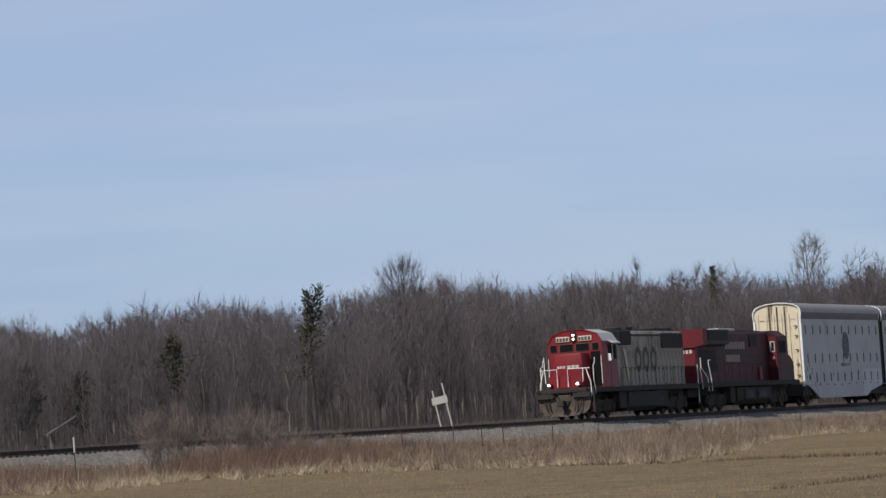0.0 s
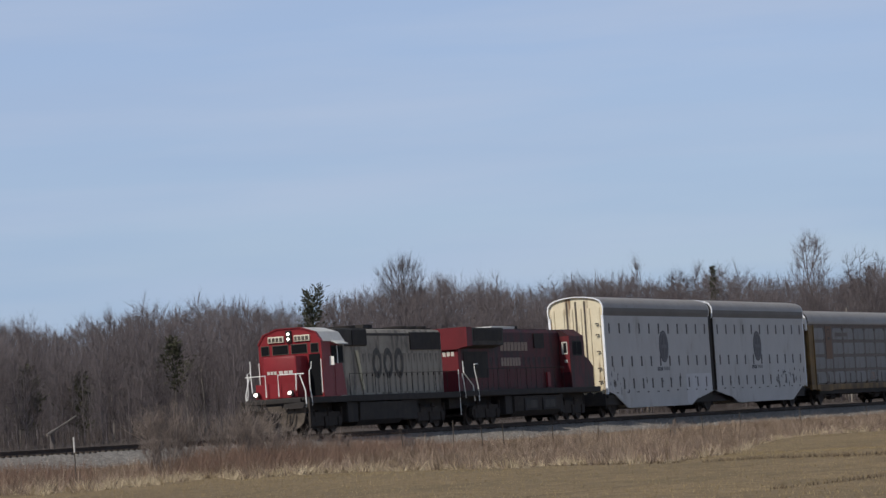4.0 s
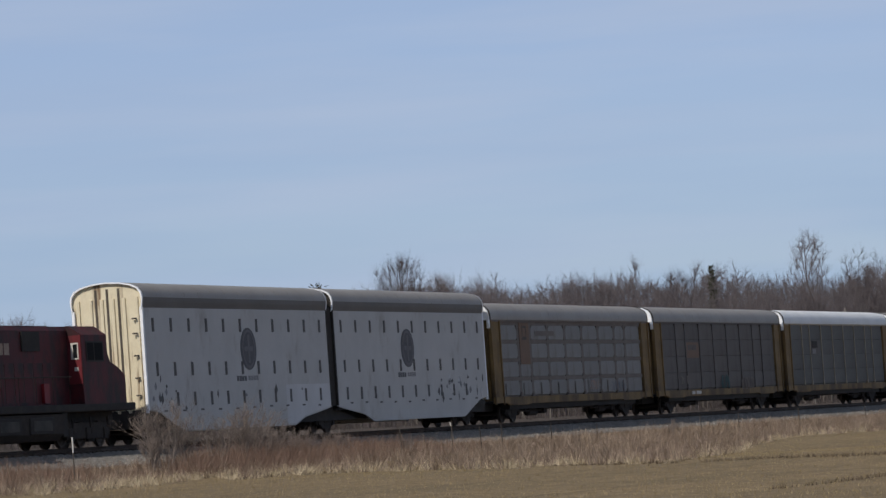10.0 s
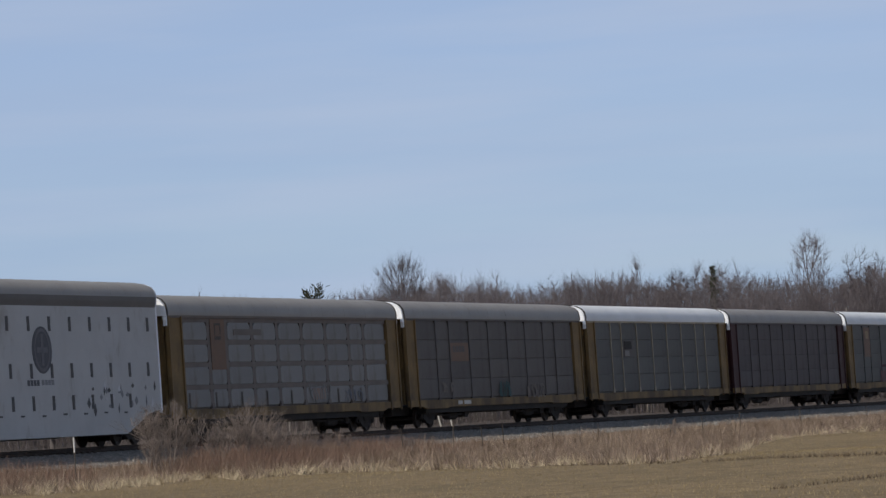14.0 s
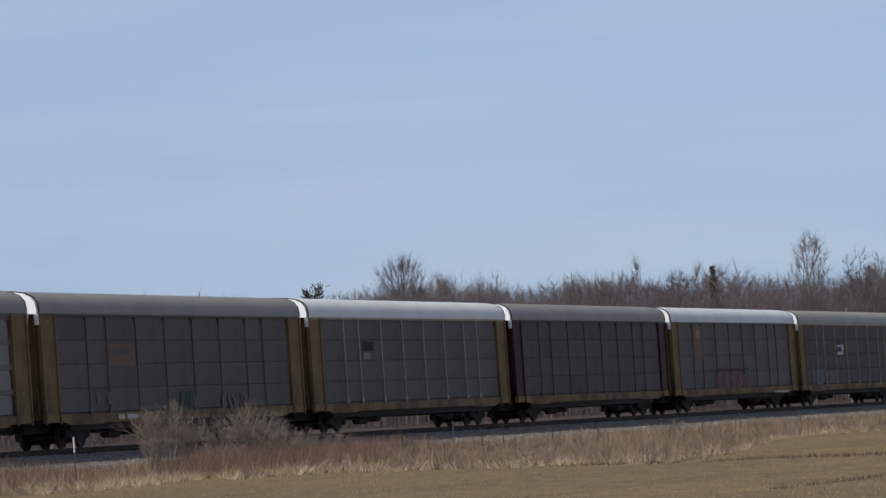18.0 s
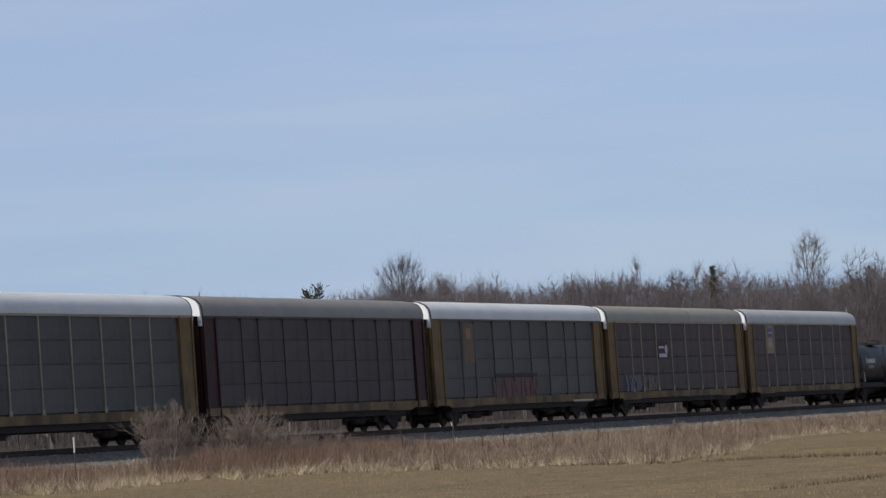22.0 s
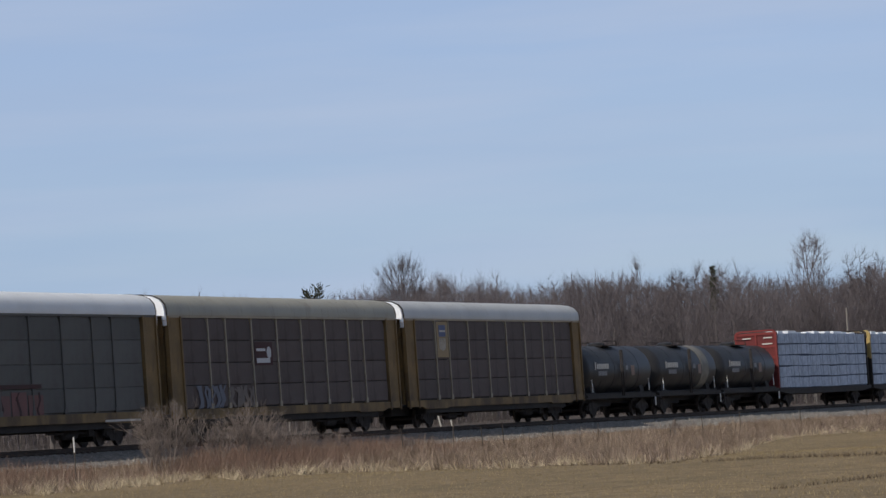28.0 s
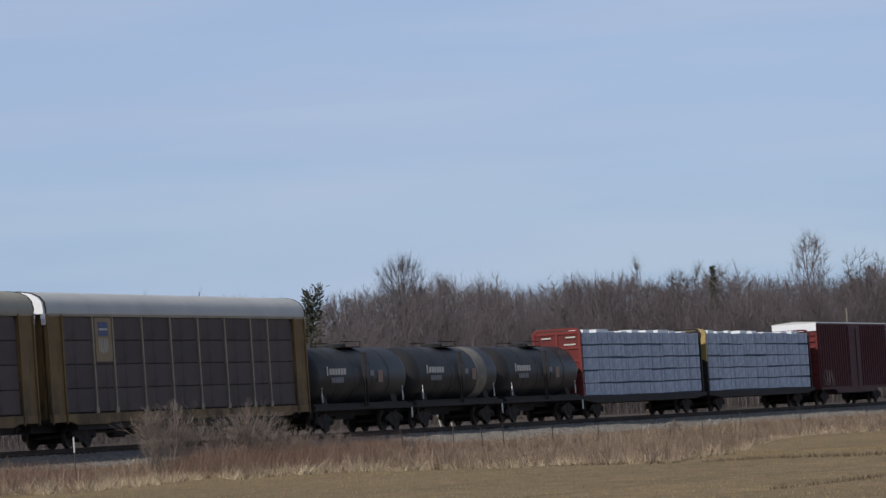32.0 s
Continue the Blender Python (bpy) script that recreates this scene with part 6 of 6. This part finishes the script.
def trailing_locomotive(middle):
    c = car("diesel_locomotive", "grimy dark red diesel locomotive running cab last", "locomotive", middle)
    part("frame", Shape().soft_box(-11.3, 11.3, -1.5, 1.5, 1.36, 1.66, 0.03).box(-11.0, 11.0, -0.6, 0.6, 0.85, 1.4), BLACK, c)
    part("fuel_tank", Shape().prism([(-1.42, 0.55), (-1.15, 0.30), (1.15, 0.30), (1.42, 0.55), (1.45, 1.3), (-1.45, 1.3)], "x", -3.3, 4.4), GREASE, c)
    for x in (-1.8, 1.2):
        panel = part("tank_panel", Shape().soft_box(x, x + 2.2, -1.50, -1.40, 0.55, 1.2, 0.04), BLACK, c)
        part("panel_face", Shape().soft_box(x + 0.25, x + 1.95, -1.515, -1.49, 0.68, 1.07, 0.01), SOOT_PAINT, panel, "dusty panel face")
    for x0, x1 in ((-4.5, -3.4), (4.5, 5.0)):
        part("equipment_box", Shape().soft_box(x0, x1, -1.35, 1.35, 0.42, 1.36, 0.04), BLACK, c)
    bogie(c, -6.9, 0.508, 3.7, 3, True)
    bogie(c, 7.3, 0.508, 3.7, 3, True)
    coupler(c, -11.2, -1)
    coupler(c, 11.2, 1)
    hood_line = [(-0.92, 1.64), (0.92, 1.64), (0.92, 4.55), (0.78, 4.72), (-0.78, 4.72), (-0.92, 4.55)]
    hood = part("hood", Shape().prism(hood_line, "x", -10.0, 6.35), RED_DIRTY, c, "grimy dark red hood")
    part("rear_end", Shape().soft_box(-10.15, -9.7, -0.96, 0.96, 1.66, 3.95, 0.05), RED_SUNLIT, hood, "dusty red hood end, brightened as if sunlit")
    wing = part("radiator_wing", Shape().prism([(-1.52, 3.85), (-0.9, 3.72), (0.9, 3.72), (1.52, 3.85), (1.52, 4.78), (-1.52, 4.78)], "x", -10.3, -9.5), RED_SUNLIT, c, "overhanging red radiator end")
    part("radiator_wing", Shape().prism([(-1.50, 3.9), (-0.9, 3.75), (0.9, 3.75), (1.50, 3.9), (1.50, 4.74), (-1.50, 4.74)], "x", -9.5, -4.6), SOOT_PAINT, c, "sooty radiator wing")
    part("radiator_grille", Shape().box(-9.2, -4.9, -1.53, 1.53, 4.1, 4.65), BLACK, wing)
    for k in range(4):
        part("writing", Shape().box(-10.165, -10.155, -0.75 + 0.22 * k, -0.6 + 0.22 * k, 3.4, 3.62), MARK_PALE, hood)
    for side in (-1, 1):
        bar_row(hood, "lettering", -3.5, 1.0, 3.62, 4.06, 8, LETTER_TAN, side * 0.94 + 0.0025)
        bar_row(hood, "lettering", -3.5, -0.3, 2.86, 3.28, 7, LETTER_TAN, side * 0.94 + 0.0025)
        x = -9.2
        while x < 4.3:
            part("hood_door", lambda: Shape().box(0, 0.8, -0.012, 0.012, 1.8, 3.3), RED_DIRTY, hood, at=pose(x, side * 0.925, 0), key="cp_door")
            part("door_gap", lambda: Shape().box(0, 0.03, -0.01, 0.01, 1.8, 3.3), MARK_DARK, hood, at=pose(x + 0.82, side * 0.922, 0), key="cp_gap")
            x += 0.87
        part("side_grille", Shape().box(-9.3, -5.6, side * 0.93 - 0.02, side * 0.93 + 0.02, 2.3, 3.6), BLACK, hood, "dark side grille")
        part("dark_box", Shape().box(2.0, 3.6, side * 0.95 - 0.03, side * 0.95 + 0.03, 3.75, 4.5), BLACK, hood)
        handrail(c, [(-8.9, side * 1.47, 2.72), (5.2, side * 1.47, 2.72)], GREASE)
        for k in range(10):
            handrail(c, [(-8.9 + 1.55 * k, side * 1.47, 1.6), (-8.9 + 1.55 * k, side * 1.47, 2.72)], GREASE, 0.013)
        handrail(c, [(-9.0, side * 1.52, 1.15), (-9.1, side * 1.52, 1.9), (-9.45, side * 1.5, 2.75), (-9.35, side * 1.48, 2.95), (-8.9, side * 1.48, 2.97)], None, 0.03)
        handrail(c, [(-11.2, side * 1.52, 3.1), (-11.15, side * 1.52, 2.55), (-9.75, side * 1.5, 1.9), (-9.65, side * 1.5, 1.15)], None, 0.03)
        handrail(c, [(-11.4, side * 1.53, 2.5), (-11.2, side * 1.53, 2.0), (-11.05, side * 1.53, 1.3)], None, 0.025)
        part("side_sill", Shape().box(-11.2, 11.2, side * 1.52 - 0.02, side * 1.52 + 0.02, 1.4, 1.64), BLACK, c)
        part("red_box", Shape().box(3.6, 4.1, side * 1.0 - 0.06, side * 1.0 + 0.06, 1.75, 2.5), RED, c, "small red box on the walkway")
    cab = part("cab", Shape().prism([(-1.5, 1.64), (1.5, 1.64), (1.5, 4.35), (1.0, 4.72), (-1.0, 4.72), (-1.5, 4.35)], "x", 6.35, 8.8), RED_DIRTY, c, "grimy red cab")
    # Back wall plate takes the brighter red that stands for sunlight.
    part("cab_back", Shape().box(6.31, 6.345, -1.48, 1.48, 2.45, 4.34), RED_SUNLIT, cab, "red back wall of the cab")
    win = part("back_window", Shape().box(6.295, 6.312, -1.38, -1.06, 3.4, 4.05), MARK_PALE, cab, "pale-framed rear window")
    part("pane", Shape().box(6.288, 6.296, -1.33, -1.16, 3.46, 3.99), GLASS, win)
    part("marker_light", Shape().box(6.29, 6.312, -1.34, -1.18, 2.95, 3.1), MARK_PALE, cab)
    for side in (-1, 1):
        win = part("side_window", Shape().box(6.75, 8.4, side * 1.5 - 0.02, side * 1.5 + 0.02, 3.3, 4.1), BLACK, cab, "dark side window")
        part("pane", Shape().box(6.85, 7.45, side * 1.523 - 0.003, side * 1.523 + 0.003, 3.36, 4.04), GLASS, win)
        part("pane", Shape().box(7.55, 8.3, side * 1.523 - 0.003, side * 1.523 + 0.003, 3.36, 4.04), GLASS, win)
    part("nose", Shape().prism([(8.8, 1.64), (10.9, 1.64), (10.9, 2.75), (10.2, 3.1), (9.5, 3.3), (8.8, 4.3)], "y", -1.3, 1.3), RED_DIRTY, c, "wide sloping nose")
    part("roof_hatch", Shape().soft_box(-4.0, -0.2, -0.7, 0.7, 4.72, 4.88, 0.03), CAB_ROOF, c, "pale roof hatch")
    part("exhaust", Shape().soft_box(0.1, 1.3, -0.35, 0.35, 4.72, 4.95, 0.03), BLACK, c)
    part("roof_walk", Shape().box(-9.0, 5.0, -0.7, 0.7, 4.725, 4.75), BLACK, c, "sooty roof")
    return c


trailing_locomotive(87.4)

# ---- black tank wagons ----


def tank_wagon(middle, banded):
    c = car("tank_wagon", "black tank wagon with a pale band and white label" if banded else "black tank wagon with white label plates", "railway wagon", middle, "tank wagons of the train")
    rings = [(-6.45, 0.02), (-6.42, 0.5), (-6.3, 0.9), (-6.1, 1.18), (-5.85, 1.32), (-5.6, 1.37), (5.6, 1.37), (5.85, 1.32), (6.1, 1.18), (6.3, 0.9), (6.42, 0.5), (6.45, 0.02)]
    body = part("tank", lambda: Shape().lathe("x", (0, 0, 2.52), rings, 40), TANK, c, "sooty black tank", smooth=True, key="tank")
    for x in (-3.4, -1.1, 1.1, 3.4):
        part("weld_band", lambda: Shape().lathe("x", (0, 0, 2.52), [(-0.04, 1.372), (-0.04, 1.382), (0.04, 1.382), (0.04, 1.372)], 40), TANK, body, at=pose(x, 0, 0), smooth=True, key="weld")
    if banded:
        part("spill_band", lambda: Shape().lathe("x", (0, 0, 2.52), [(-0.75, 1.372), (-0.75, 1.39), (0.75, 1.39), (0.75, 1.372)], 40), TANK_BAND, body, "pale grey band", at=pose(3.4, 0, 0), smooth=True, key="spill")
    part("dome", lambda: Shape().lathe("z", (0, 0, 3.85), [(-0.1, 0.45), (0.14, 0.45), (0.2, 0.4), (0.24, 0.2)], 18), TANK, c, at=pose(0, 0, 0), key="dome", smooth=True)
    part("valve_cover", lambda: Shape().soft_box(0.7, 1.1, -0.18, 0.18, 3.8, 4.08, 0.03), BLACK, c, key="valve")
    part("platform", lambda: Shape().box(-1.1, 1.5, -0.75, 0.75, 3.86, 3.89), GREASE, c, key="tank_walk")
    for side in (-1, 1):
        part("platform_rail", lambda: Shape().tube([(-1.1, 0, 3.88), (-1.0, 0, 4.12), (1.4, 0, 4.12), (1.5, 0, 3.88)], 0.025), GREASE, c, at=pose(0, side * 0.75, 0), key="tank_rail")
        part("ladder", lambda: ladder_shape(1.1, 3.6, 0.34), GREASE, c, at=pose(0, side * 1.44, 0), key="tank_ladder")
        part("side_sill", lambda: Shape().box(-6.4, 6.4, -0.08, 0.08, 0.98, 1.2), BLACK, c, at=pose(0, side * 1.3, 0), key="tank_sill")
        for x0, x1, z0, z1, mat, nm in ((-4.4, -2.2, 2.58, 2.86, MARK_PALE, "label_strip"), (-4.75, -4.5, 2.55, 2.95, MARK_PALE, "logo_mark"), (-4.2, -2.6, 2.22, 2.46, GREYMARK, "label_strip"),
                                         (1.9, 2.7, 2.2, 2.75, MARK_TAN, "placard"), (0.9, 1.5, 2.5, 2.75, GREYMARK, "placard")):
            bar_row(body, nm, x0, x1, z0, z1, 6 if nm == "label_strip" else 1, mat, side * 1.381 + 0.0025)
        for k in (-1, 1):
            part("hand_hold", lambda: Shape().tube([(-0.3, 0, 1.35), (-0.32, 0, 1.75), (-0.15, 0.06, 2.0)], 0.03), RAILING if side < 0 else GREASE, c, at=pose(k * 5.3, side * 1.42, 0), key="tank_hold")
            part("grab_iron", lambda: Shape().tube([(-0.2, 0, 0.5), (-0.2, 0, 0.98)], 0.045), RAILING if k > 0 and side < 0 else GREASE, c, at=pose(k * 6.3, side * 1.42, 0), key="tank_grab")
    part("underframe", lambda: Shape().box(-6.6, 6.6, -0.35, 0.35, 0.75, 1.05).box(-6.7, -5.2, -1.4, 1.4, 0.98, 1.06).box(5.2, 6.7, -1.4, 1.4, 0.98, 1.06).box(-1.2, 1.2, -0.3, 0.3, 0.6, 1.2).box(-6.2, 6.2, -1.2, 1.2, 1.0, 1.3), BLACK, c, key="tank_frame")
    for k in (-1, 1):
        part("saddle", lambda: Shape().prism([(-1.2, 1.0), (1.2, 1.0), (1.05, 1.7), (0.6, 1.32), (-0.6, 1.32), (-1.05, 1.7)], "x", -0.35, 0.35), BLACK, c, at=pose(k * 4.6, 0, 0), key="saddle")
        bogie(c, k * 4.6)
        coupler(c, k * 6.4, k)
    return c


for i in range(3):
    tank_wagon(350.75 + 13.45 * i, i == 1)

# ---- flat wagons loaded with wrapped timber ----


def timber_wagon(a, b, paint, label, banner, rear):
    mid, half = (a + b) / 2, (b - a) / 2
    c = car("timber_wagon", label, "railway wagon", mid, "timber wagons of the train")
    part("deck", Shape().prism([(-half, 0.95), (-half + 2.5, 0.78), (half - 2.5, 0.78), (half, 0.95), (half, 1.14), (-half, 1.14)], "y", -1.4, 1.4), BLACK, c, "dark deck")
    part("centre_beam", Shape().box(-half + 0.3, half - 0.3, -0.06, 0.06, 1.14, 4.62), paint, c)
    for k in (-1, 1):
        coat = paint if k < 0 else rear
        bk = part("bulkhead", lambda: Shape().box(-0.1, 0.1, -0.06, 0.06, 1.14, 4.66), coat, c, "painted steel end frame", at=pose(k * (half - 0.3), 0, 0), key="bulkhead")
        for y in (-1.32, 1.2):
            part("upright", lambda: Shape().box(-0.1, 0.1, 0, 0.12, 2.9, 4.66), coat, bk, at=pose(0, y, 0), key="upright")
            # On the yellow wagon, black low parts paint in the load's cast shadow.
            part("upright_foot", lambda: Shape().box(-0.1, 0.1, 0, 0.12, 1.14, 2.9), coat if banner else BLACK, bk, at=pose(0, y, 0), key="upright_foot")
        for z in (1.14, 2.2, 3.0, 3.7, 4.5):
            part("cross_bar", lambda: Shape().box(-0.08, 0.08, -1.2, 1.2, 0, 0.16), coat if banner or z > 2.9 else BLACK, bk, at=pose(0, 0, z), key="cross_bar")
        for side in (-1, 1):
            part("rim", lambda: Shape().prism([(0, 4.28), (0.10, 4.28), (0.10, 4.5), (0.22, 4.66), (0.40, 4.72), (0.40, 4.82), (0.18, 4.78), (0.03, 4.6)], "x", -0.12, 0.12), coat, bk, "rounded corner of the end frame", at=pose(0, -1.36, 0) if side < 0 else pose(0, 1.36, 0, 0, 0, 180), key="bk_rim")
        part("rim_top", lambda: Shape().box(-0.12, 0.12, -0.96, 0.96, 4.72, 4.82), coat, bk, at=pose(0, 0, 0), key="bk_rim_top")
        for y in (-1.2, 0.06):
            for z, h in ((1.3, 0.9), (2.36, 0.64), (3.16, 0.54), (3.86, 0.64)):
                # The red frame's front plates are darkened to suggest shaded recesses.
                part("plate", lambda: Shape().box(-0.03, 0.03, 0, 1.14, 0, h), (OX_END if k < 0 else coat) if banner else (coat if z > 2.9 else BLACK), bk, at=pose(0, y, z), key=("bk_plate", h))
        for y0, y1, z0, z1 in ((-1.05, -0.5, 4.28, 4.36), (0.3, 0.85, 4.3, 4.37), (-1.05, -0.4, 3.9, 3.98), (-1.1, -0.65, 2.5, 2.7)):
            if banner:
                part("reflector", Shape().box(-0.11, -0.104, y0, y1, z0, z1), MARK_PALE, bk)
        bogie(c, k * (half - 3.2))
        coupler(c, k * (half - 0.2), k)
    # eleven packs long, five high on each side of the beam
    n, rows = 9, 5
    step, rise = (2 * half - 1.3) / n, 3.42 / rows
    for side in (-1, 1):
        for i in range(n):
            for r in range(rows):
                w = step + 0.002
                part("timber_pack", lambda: Shape().soft_box(0, w, -0.6, 0.6, 0, rise - 0.075, 0.004), WRAP, c, at=pose(-half + 0.65 + i * step, side * 0.70 + random.uniform(-0.006, 0.006), 1.2 + r * rise + random.uniform(-0.03, 0.03)), key=("pack", round(w, 3)))
        for r in range(rows):
            part("bearer", lambda: Shape().box(-half + 0.65, half - 0.65, -0.56, 0.56, -0.08, 0.0), STRAP, c, at=pose(0, side * 0.70, 1.2 + r * rise), key=("bearer", round(half, 2)))
        for i in range(2 * n):
            part("strap", lambda: Shape().box(-0.008, 0.008, -0.006, 0.006, 1.2, 4.58), STRAP_PALE, c, at=pose(-half + 1.1 + (i + random.uniform(-0.35, 0.35)) * step / 2, side * 1.318, 0), key="strap")
    r = random.Random(int(a))
    for i in range(9):
        x = -half + 1.0 + i * (2 * half - 2.6) / 9 + r.uniform(0, 0.8)
        part("loose_wrap", Shape().soft_box(x, x + r.uniform(0.5, 2.2), -1.1, -0.3, 4.55, 4.6 + r.uniform(0.03, 0.14), 0.02), WRAP_TOP, c, "loose white wrapping")
    return c


timber_wagon(384.2, 408.0, BULK_RED, "red bulkhead flat wagon loaded with blue-white wrapped timber", True, BLACK)
timber_wagon(408.6, 433.3, BULK_YELLOW, "yellow bulkhead flat wagon loaded with blue-white wrapped timber", False, BOX_RED)

# ---- box wagon ----


def box_wagon(a, b):
    mid, half = (a + b) / 2, (b - a) / 2
    c = car("box_wagon", "dark oxide-red ribbed box wagon with white roof corner", "railway wagon", mid)
    part("body", Shape().box(-half, half, -1.46, 1.46, 0.95, 5.2), BOX_RED, c, "ribbed dark red body")
    for side in (-1, 1):
        x = -half + 0.3
        while x < half - 0.2:
            if abs(x) > 1.6:
                part("rib", lambda: Shape().prism([(-0.09, 0), (0.09, 0), (0.05, 0.07), (-0.05, 0.07)], "z", 1.05, 5.1), BOX_RED, c, at=pose(x, -1.46, 0, 0, 0, 180) if side < 0 else pose(x, 1.46, 0), key="box_rib")
            x += 0.62
        door = part("door", Shape().box(-1.5, 1.5, side * 1.50 - 0.04, side * 1.50 + 0.04, 1.05, 5.0), BOX_RED, c, "sliding door")
        part("rod", Shape().tube([(0.3, side * 1.56, 1.1), (0.3, side * 1.56, 4.9)], 0.03), GREASE, door)
        part("sill", Shape().prism([(-half, 0.95), (-half + 3.5, 0.95), (-half + 4.5, 0.7), (half - 4.5, 0.7), (half - 3.5, 0.95), (half, 0.95), (half, 1.12), (-half, 1.12)], "y", side * 1.48 - 0.03, side * 1.48 + 0.03), BOX_RED, c)
    part("roof", Shape().prism([(-1.5, 5.2), (1.5, 5.2), (1.45, 5.28), (0, 5.38), (-1.45, 5.28)], "x", -half, half), ROOF_PALE, c)
    for k in (-1, 1):
        end = part("end_wall", Shape().box(k * half - 0.03, k * half + 0.03, -1.44, 1.44, 1.0, 5.18), OX_END, c, "red corrugated end")
        for i in range(9):
            part("rib", Shape().soft_box(k * (half + 0.06) - 0.05, k * (half + 0.06) + 0.05, -1.3, 1.3, 1.2 + 0.4 * i, 1.36 + 0.4 * i, 0.03), OX_END, end)
        part("white_top", Shape().box(k * (half + 0.03) - 0.005, k * (half + 0.12) + 0.005, -1.44, 1.44, 4.72, 5.22), ROOF_END, end, "white warning top")
        bogie(c, k * (half - 2.4))
        coupler(c, k * (half - 0.1), k)
    part("underframe", Shape().box(-half + 0.2, half - 0.2, -0.5, 0.5, 0.65, 0.95), BLACK, c)
    spray(c, -half + 0.8, -half + 3.4, 1.2, 2.2, 31, 8, 0.05, MARK_TAN, "pale spray paint", -1.56)
    return c


box_wagon(434.6, 453.6)

# ---- how the train runs ----


def travel(t):
    """How far the train stands from its place at 16 s."""
    u = t - 16.0
    return -(10.3062 * u - 0.015869 * u * u / 2 + 0.000499 * u ** 3 / 6)


def motions():
    times = [0, 4, 8, 12, 16, 20, 24, 28, 32]
    for ob, middle in CARS:
        walk(ob, [(t, pose(middle + travel(t), 0, 0, CANT)) for t in times])
    ticks = [k / 15 for k in range(481)]
    for ob, radius in WHEELS:
        place = ob.matrix_basis.translation.copy()
        walk(ob, [(t, pose(place.x, place.y, place.z, 0, math.degrees(travel(t) / radius), 0)) for t in ticks])


motions()
